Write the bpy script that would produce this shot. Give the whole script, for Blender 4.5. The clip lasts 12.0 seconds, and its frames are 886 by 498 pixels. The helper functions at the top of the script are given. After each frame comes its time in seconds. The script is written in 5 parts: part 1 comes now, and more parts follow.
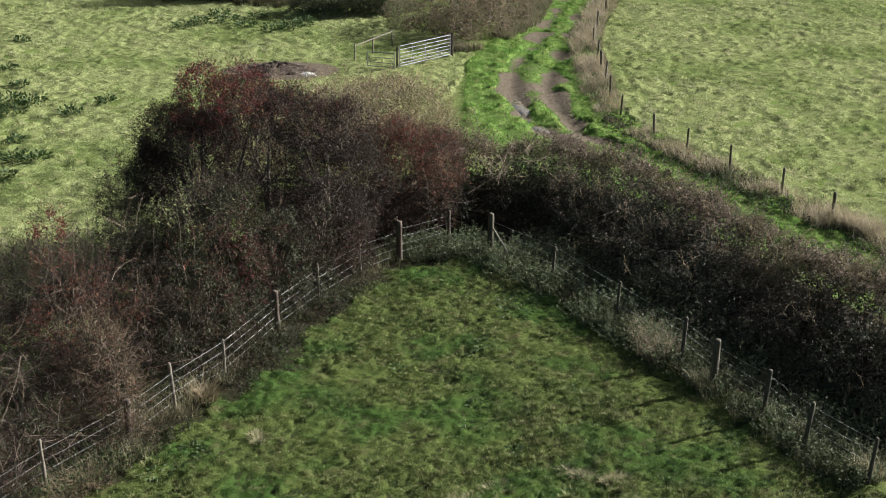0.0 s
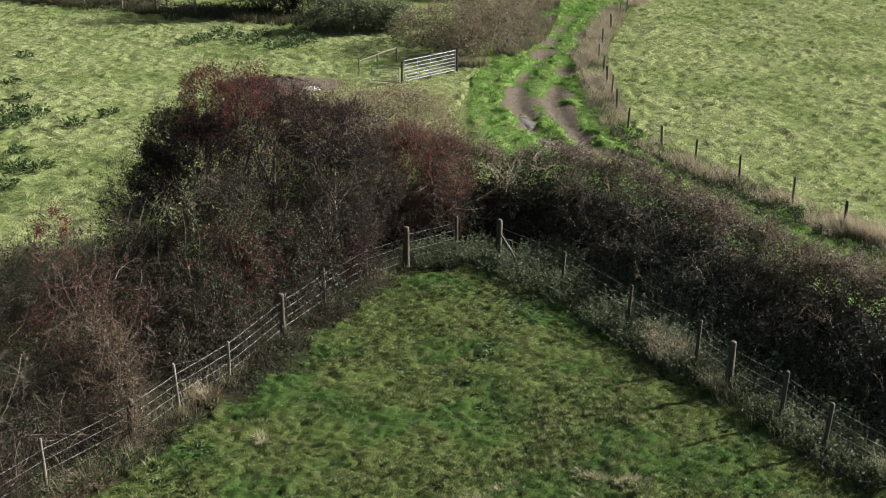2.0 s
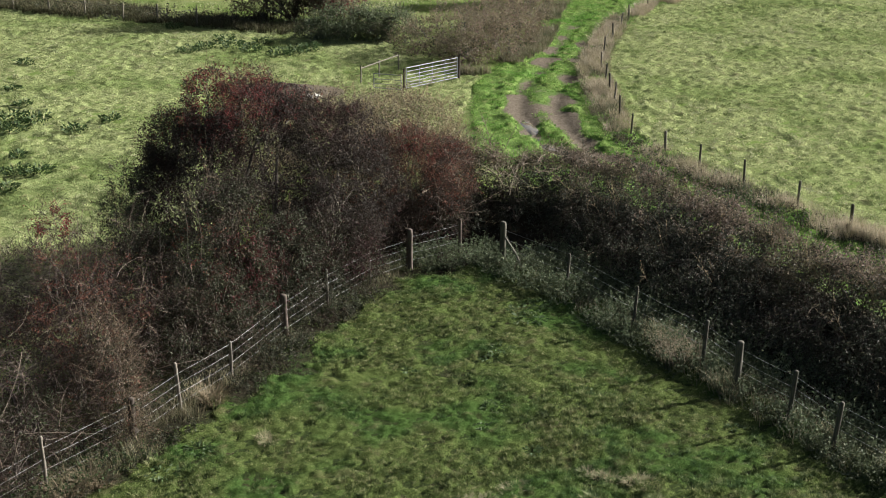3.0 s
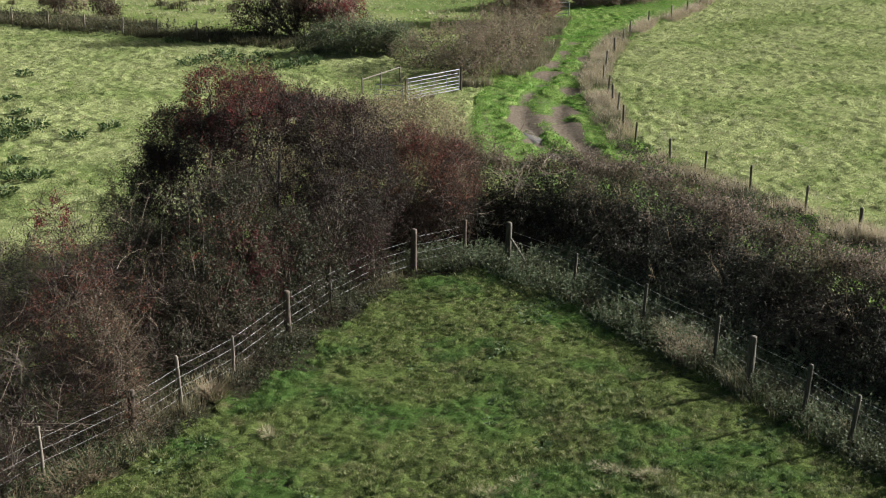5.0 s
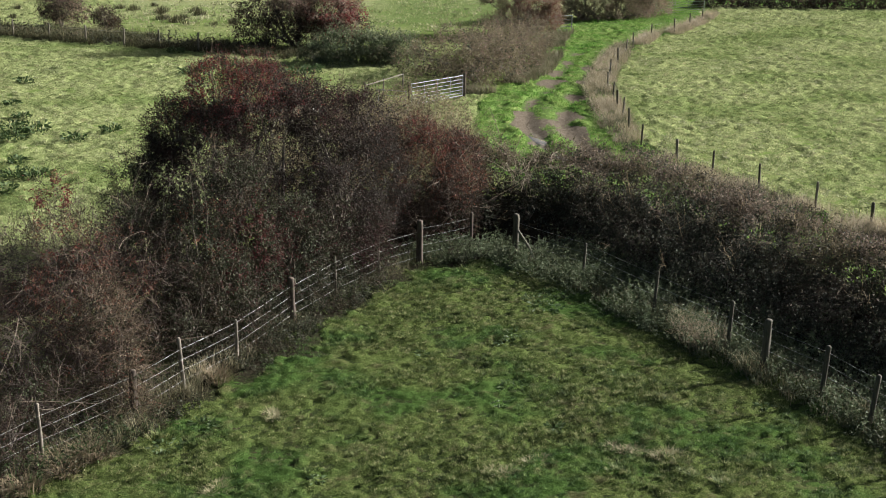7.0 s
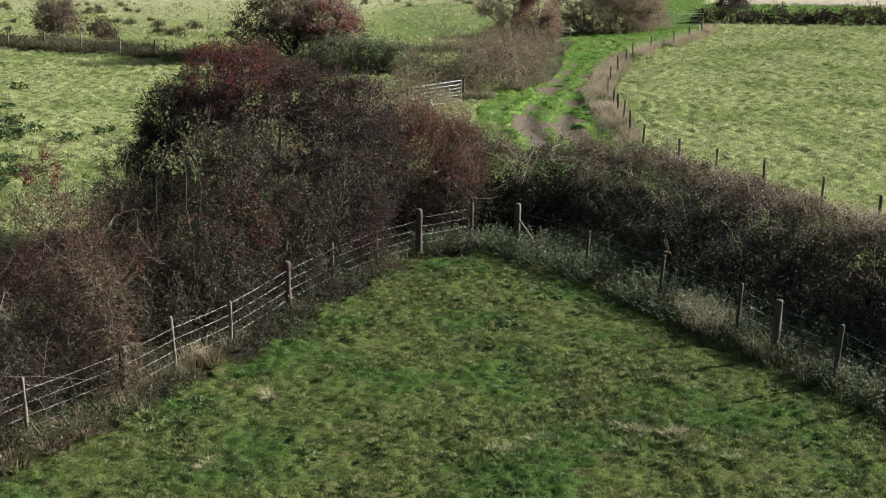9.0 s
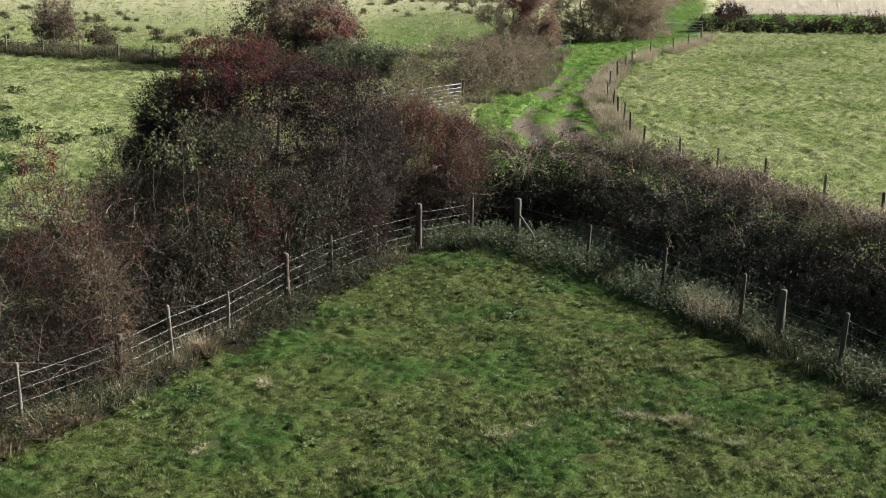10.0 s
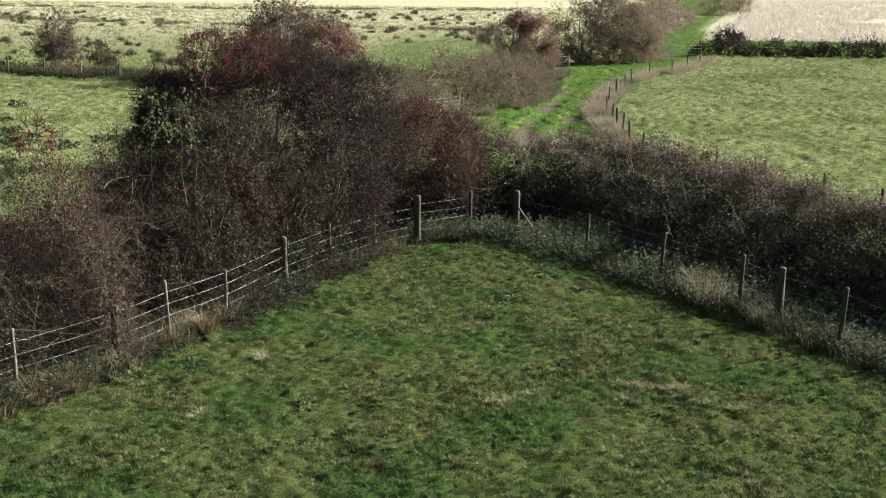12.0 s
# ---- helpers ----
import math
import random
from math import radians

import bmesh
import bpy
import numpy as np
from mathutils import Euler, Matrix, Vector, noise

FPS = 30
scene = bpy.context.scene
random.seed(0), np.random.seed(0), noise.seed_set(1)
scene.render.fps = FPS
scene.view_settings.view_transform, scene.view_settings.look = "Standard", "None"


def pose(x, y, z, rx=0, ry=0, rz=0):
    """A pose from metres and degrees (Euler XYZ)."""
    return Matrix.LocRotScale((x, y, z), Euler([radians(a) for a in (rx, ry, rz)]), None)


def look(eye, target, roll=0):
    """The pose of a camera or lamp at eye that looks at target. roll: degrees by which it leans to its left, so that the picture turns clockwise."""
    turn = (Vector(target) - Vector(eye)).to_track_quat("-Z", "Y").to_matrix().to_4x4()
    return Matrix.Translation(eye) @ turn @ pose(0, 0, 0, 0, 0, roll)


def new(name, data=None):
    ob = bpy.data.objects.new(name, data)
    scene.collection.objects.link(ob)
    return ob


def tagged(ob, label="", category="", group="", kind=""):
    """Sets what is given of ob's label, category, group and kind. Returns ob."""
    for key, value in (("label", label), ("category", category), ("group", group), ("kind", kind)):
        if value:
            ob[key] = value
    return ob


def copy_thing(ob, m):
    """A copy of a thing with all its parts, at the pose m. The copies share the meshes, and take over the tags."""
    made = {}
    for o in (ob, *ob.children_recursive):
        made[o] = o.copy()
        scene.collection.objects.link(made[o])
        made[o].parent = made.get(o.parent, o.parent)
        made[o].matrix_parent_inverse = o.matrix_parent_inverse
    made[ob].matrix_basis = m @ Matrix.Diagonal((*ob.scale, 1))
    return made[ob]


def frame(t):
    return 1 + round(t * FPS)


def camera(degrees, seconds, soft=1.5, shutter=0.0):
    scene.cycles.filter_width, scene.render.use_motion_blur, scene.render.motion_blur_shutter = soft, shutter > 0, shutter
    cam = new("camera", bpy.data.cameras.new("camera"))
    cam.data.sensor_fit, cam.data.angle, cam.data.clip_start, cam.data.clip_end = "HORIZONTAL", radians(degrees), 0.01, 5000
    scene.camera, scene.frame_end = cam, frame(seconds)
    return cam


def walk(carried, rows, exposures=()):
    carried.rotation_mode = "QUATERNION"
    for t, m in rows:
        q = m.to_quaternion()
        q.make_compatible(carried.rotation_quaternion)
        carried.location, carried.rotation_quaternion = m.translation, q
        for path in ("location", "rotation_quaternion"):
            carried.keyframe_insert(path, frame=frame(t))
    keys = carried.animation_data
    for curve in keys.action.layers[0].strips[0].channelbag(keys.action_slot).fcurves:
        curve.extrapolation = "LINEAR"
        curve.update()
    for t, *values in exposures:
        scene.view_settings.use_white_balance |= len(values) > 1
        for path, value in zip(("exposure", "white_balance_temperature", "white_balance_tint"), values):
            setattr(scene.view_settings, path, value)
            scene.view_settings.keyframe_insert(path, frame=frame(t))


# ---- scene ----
cam = camera(38.3, 12.0, 1.0)
PATH = [
    (0, (0.082, 0.145, 16.429), (0.074, 2.001, 15.684), 0.4),
    (1.5, (-0.114, 0.366, 15.655), (-0.122, 2.236, 14.945), 0.5),
    (2.5, (-0.242, 0.486, 15.128), (-0.25, 2.365, 14.442), 0.5),
    (5.5, (-0.631, 0.876, 13.402), (-0.633, 2.778, 12.785), 0.7),
    (6.5, (-0.746, 0.98, 12.718), (-0.748, 2.89, 12.123), 0.7),
    (9.5, (-0.88, 1.712, 10.508), (-0.876, 3.642, 9.982), 0.8),
    (10.5, (-0.902, 1.791, 9.797), (-0.897, 3.728, 9.297), 0.8),
    (12, (-0.815, 1.468, 8.684), (-0.812, 3.416, 8.232), 0.8),
]
walk(cam, [(t, look(eye, target, roll)) for t, eye, target, roll in PATH])

# ---------------------------------------------------------------- world and sun
SUN_DIR = Vector((0.87, 0.42, 0.44)).normalized()
world = bpy.data.worlds.new("sky")
scene.world = world
world.use_nodes = True
wn = world.node_tree.nodes
sky = wn.new("ShaderNodeTexSky")
sky.sky_type = "NISHITA"
sky.sun_disc = False
sky.sun_elevation = math.asin(SUN_DIR.z)
sky.sun_rotation = math.atan2(SUN_DIR.x, SUN_DIR.y)
sky.dust_density = 5.0
wn["Background"].inputs["Strength"].default_value = 0.031
world.node_tree.links.new(sky.outputs["Color"], wn["Background"].inputs["Color"])
sun = new("sun", bpy.data.lights.new("sun", "SUN"))
sun.data.energy = 5.0
sun.data.angle = radians(2.2)
sun.data.color = (1.0, 0.98, 0.965)
sun.matrix_world = look(SUN_DIR * 300, (0, 0, 0))
scene.view_settings.exposure = 1.62

rng = np.random.default_rng(7)


# ---------------------------------------------------------------- materials
def rgba(c):
    return (c[0], c[1], c[2], 1.0)


class Mat:
    """A node material with a few short cuts."""

    def __init__(self, name, rough=0.8, spec=0.3):
        self.m = bpy.data.materials.new(name)
        self.m.use_nodes = True
        self.n, self.l = self.m.node_tree.nodes, self.m.node_tree.links
        self.b = self.n["Principled BSDF"]
        self.b.inputs["Roughness"].default_value = rough
        self.b.inputs["Specular IOR Level"].default_value = spec
        self.pos = self.n.new("ShaderNodeTexCoord").outputs["Object"]

    def noise(self, scale, detail=3.0, rough=0.55, stretch=None):
        t = self.n.new("ShaderNodeTexNoise")
        t.inputs["Scale"].default_value = scale
        t.inputs["Detail"].default_value = detail
        t.inputs["Roughness"].default_value = rough
        src = self.pos
        if stretch:
            mp = self.n.new("ShaderNodeMapping")
            mp.inputs["Scale"].default_value = stretch
            self.l.new(src, mp.inputs["Vector"])
            src = mp.outputs["Vector"]
        self.l.new(src, t.inputs["Vector"])
        return t.outputs["Fac"]

    def ramp(self, fac, stops, kind="LINEAR"):
        r = self.n.new("ShaderNodeValToRGB")
        r.color_ramp.interpolation = kind
        els = r.color_ramp.elements
        els.remove(els[1])
        els[0].position, els[0].color = stops[0][0], rgba(stops[0][1])
        for p, c in stops[1:]:
            els.new(p).color = rgba(c)
        self.l.new(fac, r.inputs["Fac"])
        return r.outputs["Color"]

    def step(self, fac, lo, hi):
        r = self.n.new("ShaderNodeMapRange")
        r.interpolation_type = "SMOOTHSTEP"
        r.inputs["From Min"].default_value, r.inputs["From Max"].default_value = lo, hi
        self.l.new(fac, r.inputs["Value"])
        return r.outputs["Result"]

    def mix(self, fac, a, b):
        x = self.n.new("ShaderNodeMix")
        x.data_type = "RGBA"
        for sock, v in ((x.inputs[0], fac), (x.inputs[6], a), (x.inputs[7], b)):
            if isinstance(v, (int, float)):
                sock.default_value = v
            elif isinstance(v, tuple):
                sock.default_value = rgba(v)
            else:
                self.l.new(v, sock)
        return x.outputs[2]

    def calc(self, op, a, b):
        x = self.n.new("ShaderNodeMath")
        x.operation = op
        x.use_clamp = True
        for sock, v in zip(x.inputs, (a, b)):
            if isinstance(v, (int, float)):
                sock.default_value = v
            else:
                self.l.new(v, sock)
        return x.outputs[0]

    def attr(self, name):
        a = self.n.new("ShaderNodeAttribute")
        a.attribute_name = name
        return a.outputs["Fac"]

    def island(self):
        return self.n.new("ShaderNodeNewGeometry").outputs["Random Per Island"]

    def color(self, c):
        self.l.new(c, self.b.inputs["Base Color"])
        return self

    def bump(self, fac, strength, dist):
        x = self.n.new("ShaderNodeBump")
        x.inputs["Strength"].default_value, x.inputs["Distance"].default_value = strength, dist
        self.l.new(fac, x.inputs["Height"])
        self.l.new(x.outputs["Normal"], self.b.inputs["Normal"])
        return self

    def thin(self, c, amount):
        """Lets some light through, as leaves and grass blades do."""
        t = self.n.new("ShaderNodeBsdfTranslucent")
        x = self.n.new("ShaderNodeMixShader")
        x.inputs["Fac"].default_value = amount
        self.l.new(c, t.inputs["Color"])
        self.l.new(self.b.outputs["BSDF"], x.inputs[1])
        self.l.new(t.outputs["BSDF"], x.inputs[2])
        self.l.new(x.outputs["Shader"], self.n["Material Output"].inputs["Surface"])
        return self


def leaf_material(name, colours, patch=None, patch_scale=0.45, rough=0.6, spec=0.07, through_light=0.28, turf_scale=0.0, rise=0.0, dry=None, swell=0.0):
    """Leaves or blades: each takes a colour of the list by chance, drifting to the patch colours in places.
    turf_scale: the list runs by tufts of that frequency as well. rise, swell: how far the shading follows the sward and the round of a tuft, not the single blade."""
    m = Mat(name, rough, spec)
    pick = m.island()
    if not turf_scale:
        mean = [sum(c[i] for c in colours) / len(colours) for i in range(3)]
        colours = [tuple(mean[i] + 0.7 * (c[i] - mean[i]) for i in range(3)) for c in colours]
    if turf_scale:
        tuft = m.step(m.noise(turf_scale, 2.0, 0.6), 0.30, 0.70)
        pick = m.calc("ADD", m.calc("MULTIPLY", tuft, 0.68), m.calc("MULTIPLY", pick, 0.31))
    n = len(colours)
    c = m.ramp(pick, [(i / n, k) for i, k in enumerate(colours)], "CONSTANT")
    if patch:
        k = len(patch)
        c2 = m.ramp(pick, [(i / k, q) for i, q in enumerate(patch)], "CONSTANT")
        c = m.mix(m.step(m.noise(patch_scale, 3.0), 0.46, 0.60), c, c2)
    if dry:
        c3 = m.ramp(pick, [(i / len(dry), q) for i, q in enumerate(dry)], "CONSTANT")
        c = m.mix(m.calc("MULTIPLY", m.step(m.noise(1.1, 4.0, 0.65), 0.53, 0.67), 0.65), c, c3)
    c = m.mix(m.calc("MULTIPLY", m.noise(3.0, 2.0), 0.5), c, tuple(0.55 * v for v in colours[0]))
    m.color(c).thin(c, through_light)
    if rise:
        g = m.n.new("ShaderNodeNewGeometry")
        a, b = m.n.new("ShaderNodeVectorMath"), m.n.new("ShaderNodeVectorMath")
        a.operation, b.operation = "ADD", "NORMALIZE"
        a.inputs[1].default_value = (0, 0, rise)
        src = g.outputs["Normal"]
        if swell:
            t = m.n.new("ShaderNodeAttribute")
            t.attribute_name = "swell"
            u = m.n.new("ShaderNodeVectorMath")
            u.operation = "MULTIPLY_ADD"
            u.inputs[1].default_value = (swell, swell, swell)
            m.l.new(t.outputs["Vector"], u.inputs[0])
            m.l.new(src, u.inputs[2])
            src = u.outputs[0]
        m.l.new(src, a.inputs[0])
        m.l.new(a.outputs[0], b.inputs[0])
        m.l.new(b.outputs[0], m.b.inputs["Normal"])
    return m.m


def wood_material(name, dark, mid, pale, moss=(0.10, 0.12, 0.05)):
    m = Mat(name, 0.85, 0.2)
    grain = m.noise(9.0, 5.0, 0.6, (3.0, 3.0, 0.35))
    c = m.ramp(grain, [(0.25, dark), (0.5, mid), (0.78, pale)])
    c = m.mix(m.step(m.noise(3.5, 3.0), 0.55, 0.75), c, moss)
    return m.color(c).bump(grain, 0.6, 0.01).m


BARK = wood_material("bark", (0.05, 0.04, 0.03), (0.13, 0.11, 0.09), (0.27, 0.25, 0.21))
TWIG_BROWN = leaf_material("twig_brown", [(0.036, 0.025, 0.021), (0.056, 0.041, 0.033), (0.09, 0.074, 0.06)], rough=0.7, through_light=0.02)
TWIG_RED = leaf_material("twig_red", [(0.036, 0.022, 0.018), (0.066, 0.036, 0.028), (0.022, 0.018, 0.016), (0.12, 0.102, 0.088)], rough=0.6, through_light=0.02)
TWIG_PALE = leaf_material("twig_pale", [(0.22, 0.18, 0.14), (0.32, 0.27, 0.21), (0.16, 0.12, 0.09)], rough=0.7, through_light=0.02)
TWIG_STRAW = leaf_material("twig_straw", [(0.36, 0.29, 0.18), (0.28, 0.22, 0.14), (0.22, 0.16, 0.10)], rough=0.75, through_light=0.05)

TWIG_DRY = leaf_material("twig_dry", [(0.125, 0.092, 0.062), (0.088, 0.066, 0.046), (0.18, 0.138, 0.096)], rough=0.75, through_light=0.05)

# The last, palest colour is a painted glint on some leaves.
HAWTHORN = leaf_material("hawthorn_leaf", [(0.030, 0.022, 0.020), (0.040, 0.026, 0.023), (0.030, 0.032, 0.020), (0.075, 0.060, 0.050), (0.021, 0.020, 0.017), (0.040, 0.030, 0.025), (0.15, 0.14, 0.12)],
                         [(0.052, 0.024, 0.026), (0.040, 0.040, 0.026), (0.085, 0.038, 0.038)], through_light=0.2)
RED_LEAF = leaf_material("red_leaf", [(0.19, 0.044, 0.044), (0.25, 0.066, 0.058), (0.135, 0.038, 0.039), (0.17, 0.064, 0.055)])
DUSK_LEAF = leaf_material("dusky_red_leaf", [(0.082, 0.028, 0.028), (0.115, 0.038, 0.035), (0.052, 0.025, 0.023), (0.125, 0.066, 0.056)])
RUST_LEAF = leaf_material("rust_leaf", [(0.185, 0.084, 0.054), (0.25, 0.125, 0.084), (0.105, 0.058, 0.042), (0.17, 0.062, 0.048)])
# Pale grey-green entry paints the glint of leaves.
GREEN_MIX = leaf_material("green_mix_leaf", [(0.032, 0.042, 0.021), (0.052, 0.062, 0.034), (0.022, 0.028, 0.016), (0.16, 0.17, 0.11), (0.045, 0.030, 0.024)],
                          [(0.052, 0.042, 0.029), (0.042, 0.048, 0.027), (0.075, 0.050, 0.038)], 0.7, rough=0.6, spec=0.12)
# Palest russet entry stands in for leaf glint.
RUSSET = leaf_material("russet_leaf", [(0.052, 0.035, 0.026), (0.074, 0.050, 0.037), (0.030, 0.026, 0.020), (0.150, 0.122, 0.092)],
                       [(0.048, 0.048, 0.029), (0.07, 0.066, 0.040), (0.09, 0.044, 0.032)], 0.5)
TAN_LEAF = leaf_material("tan_leaf", [(0.19, 0.175, 0.10), (0.25, 0.22, 0.13), (0.14, 0.13, 0.075), (0.32, 0.275, 0.19)],
                         [(0.16, 0.115, 0.08), (0.21, 0.175, 0.115), (0.12, 0.10, 0.07)], 0.6)
# The pale grey entry is leaf glint put in as colour.
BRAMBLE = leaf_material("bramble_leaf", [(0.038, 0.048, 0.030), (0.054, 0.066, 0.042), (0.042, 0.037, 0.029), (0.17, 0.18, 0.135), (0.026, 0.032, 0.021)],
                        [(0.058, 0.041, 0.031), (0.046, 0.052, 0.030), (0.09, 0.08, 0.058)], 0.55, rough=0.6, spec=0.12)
FAR_BROWN = leaf_material("far_brown_leaf", [(0.26, 0.165, 0.14), (0.32, 0.23, 0.19), (0.18, 0.13, 0.11), (0.27, 0.25, 0.17), (0.38, 0.27, 0.23)],
                          [(0.26, 0.24, 0.16), (0.22, 0.155, 0.13)], 0.35, through_light=0.45)
# Tan seed-head colours, raised to carry the sunlit rim of the bank.
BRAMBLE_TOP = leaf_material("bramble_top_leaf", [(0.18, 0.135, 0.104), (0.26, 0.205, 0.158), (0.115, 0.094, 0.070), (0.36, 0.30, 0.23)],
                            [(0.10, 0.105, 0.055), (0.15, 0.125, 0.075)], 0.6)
SPRIG = leaf_material("pale_sprig_leaf", [(0.165, 0.185, 0.090), (0.24, 0.255, 0.135), (0.11, 0.125, 0.062)])
NETTLE = leaf_material("nettle_leaf", [(0.098, 0.134, 0.066), (0.130, 0.165, 0.088), (0.070, 0.096, 0.048), (0.26, 0.28, 0.185)],
                       [(0.105, 0.122, 0.066), (0.075, 0.092, 0.048)], 0.8, rough=0.6, spec=0.12)
DOCK = leaf_material("dock_leaf", [(0.045, 0.080, 0.026), (0.065, 0.110, 0.038), (0.032, 0.052, 0.020), (0.12, 0.165, 0.075)], rough=0.6, spec=0.12)
RUSH = leaf_material("rush_blade", [(0.055, 0.060, 0.028), (0.075, 0.075, 0.036), (0.13, 0.11, 0.06), (0.035, 0.038, 0.018)], rise=0.6)
WEED = leaf_material("weed_leaf", [(0.06, 0.105, 0.035), (0.085, 0.13, 0.05), (0.14, 0.18, 0.10)], rough=0.6, spec=0.15)
STRAW = leaf_material("straw_blade", [(0.39, 0.36, 0.22), (0.29, 0.265, 0.155), (0.18, 0.172, 0.092), (0.50, 0.47, 0.31)],
                      [(0.17, 0.16, 0.085), (0.28, 0.24, 0.15)], 0.7, rise=0.5)
STRAW_DARK = leaf_material("old_grass_blade", [(0.20, 0.175, 0.115), (0.14, 0.125, 0.075), (0.27, 0.235, 0.16), (0.085, 0.105, 0.045)],
                           [(0.065, 0.085, 0.035), (0.11, 0.11, 0.06), (0.05, 0.065, 0.028)], 0.8, rise=0.4)
STRAW_TUFT = leaf_material("dead_tuft_blade", [(0.26, 0.205, 0.14), (0.19, 0.15, 0.10), (0.33, 0.265, 0.185), (0.12, 0.12, 0.06)], rise=0.4)
REED = leaf_material("reed_blade", [(0.78, 0.70, 0.57), (0.70, 0.62, 0.50), (0.84, 0.77, 0.64), (0.58, 0.52, 0.40)], rise=2.0)
# Paddock greens: lusher grass, darkened further for cloud shade lying over it.
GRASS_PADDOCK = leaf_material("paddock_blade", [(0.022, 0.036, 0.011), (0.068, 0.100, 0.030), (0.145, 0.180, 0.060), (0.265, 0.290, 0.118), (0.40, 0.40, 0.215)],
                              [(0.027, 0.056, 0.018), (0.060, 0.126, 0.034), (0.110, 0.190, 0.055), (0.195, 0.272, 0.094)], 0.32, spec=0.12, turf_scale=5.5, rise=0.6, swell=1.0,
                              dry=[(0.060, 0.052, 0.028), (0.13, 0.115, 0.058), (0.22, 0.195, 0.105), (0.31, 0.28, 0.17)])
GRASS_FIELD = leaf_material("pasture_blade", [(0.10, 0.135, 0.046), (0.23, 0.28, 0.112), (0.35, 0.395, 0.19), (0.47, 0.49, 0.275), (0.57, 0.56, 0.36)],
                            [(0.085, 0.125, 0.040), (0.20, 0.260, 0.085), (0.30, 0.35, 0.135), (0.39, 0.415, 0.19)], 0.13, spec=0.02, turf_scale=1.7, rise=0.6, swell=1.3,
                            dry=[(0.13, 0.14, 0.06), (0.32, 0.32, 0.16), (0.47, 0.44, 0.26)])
GRASS_VERGE = leaf_material("verge_blade", [(0.075, 0.155, 0.032), (0.16, 0.30, 0.060), (0.25, 0.39, 0.095), (0.37, 0.44, 0.165)],
                            [(0.08, 0.21, 0.032), (0.18, 0.37, 0.064)], 0.4, spec=0.02, turf_scale=4.0, rise=0.6, swell=1.0)
MARSH = leaf_material("marsh_blade", [(0.16, 0.19, 0.085), (0.30, 0.32, 0.16), (0.42, 0.42, 0.25), (0.52, 0.49, 0.32)],
                      [(0.14, 0.18, 0.07), (0.24, 0.28, 0.12), (0.34, 0.36, 0.18)], 0.06, spec=0.02, turf_scale=0.8, rise=0.6, swell=0.9,
                      dry=[(0.36, 0.33, 0.20), (0.52, 0.47, 0.32), (0.60, 0.55, 0.40)])
LANE_STRAW = leaf_material("lane_grass_blade", [(0.44, 0.38, 0.27), (0.35, 0.29, 0.20), (0.24, 0.20, 0.13), (0.52, 0.46, 0.34)],
                           [(0.30, 0.27, 0.15), (0.38, 0.33, 0.22)], 0.6, spec=0.02, rise=0.8)


def ground_material():
    m = Mat("soil_and_turf", 1.0, 0.0)
    fine, mid, big = m.noise(22.0, 4.0), m.noise(2.6, 4.0), m.noise(0.22, 4.0)
    # Soil of the paddock, its colour lowered with the same cloud shade.
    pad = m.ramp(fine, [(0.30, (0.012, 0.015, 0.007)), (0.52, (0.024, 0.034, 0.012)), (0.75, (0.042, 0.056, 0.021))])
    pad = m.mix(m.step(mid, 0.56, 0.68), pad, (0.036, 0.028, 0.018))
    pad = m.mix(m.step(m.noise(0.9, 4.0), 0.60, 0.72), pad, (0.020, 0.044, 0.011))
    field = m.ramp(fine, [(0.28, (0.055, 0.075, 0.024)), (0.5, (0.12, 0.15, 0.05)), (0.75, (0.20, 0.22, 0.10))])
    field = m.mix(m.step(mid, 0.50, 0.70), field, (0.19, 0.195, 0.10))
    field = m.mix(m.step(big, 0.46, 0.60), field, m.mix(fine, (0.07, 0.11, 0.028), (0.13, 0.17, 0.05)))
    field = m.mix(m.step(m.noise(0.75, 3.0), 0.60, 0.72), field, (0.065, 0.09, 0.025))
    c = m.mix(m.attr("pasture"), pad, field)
    lush = m.ramp(fine, [(0.3, (0.034, 0.062, 0.016)), (0.55, (0.076, 0.118, 0.034)), (0.78, (0.13, 0.165, 0.062))])
    c = m.mix(m.attr("lush"), c, lush)
    pale = m.ramp(m.noise(1.3, 5.0), [(0.3, (0.28, 0.29, 0.16)), (0.5, (0.52, 0.48, 0.33)), (0.75, (0.38, 0.38, 0.22))])
    c = m.mix(m.attr("pale"), c, pale)
    mud = m.ramp(m.noise(7.0, 6.0, 0.65), [(0.25, (0.045, 0.036, 0.027)), (0.5, (0.10, 0.083, 0.064)), (0.78, (0.17, 0.145, 0.115))])
    edge = m.step(m.calc("ADD", m.attr("mud"), m.calc("MULTIPLY", m.noise(1.5, 6.0, 0.7), 0.9)), 0.72, 1.02)
    c = m.mix(edge, c, mud)
    # Ramp kept extra dark, so the trodden patch also carries the shade of cows.
    litter_shade = m.ramp(m.noise(9.0, 5.0, 0.7), [(0.3, (0.012, 0.011, 0.008)), (0.55, (0.028, 0.024, 0.017)), (0.8, (0.06, 0.05, 0.034))])
    c = m.mix(m.attr("litter_shade"), c, litter_shade)
    return m.color(c).bump(m.calc("ADD", m.calc("MULTIPLY", fine, 0.4), m.calc("MULTIPLY", mid, 0.6)), 0.7, 0.08).m


GROUND = ground_material()
POST_PALE = wood_material("weathered_stake", (0.075, 0.065, 0.05), (0.145, 0.13, 0.105), (0.24, 0.22, 0.175), (0.09, 0.10, 0.06))
POST_BROWN = wood_material("brown_strainer", (0.036, 0.029, 0.024), (0.076, 0.060, 0.048), (0.14, 0.115, 0.092))
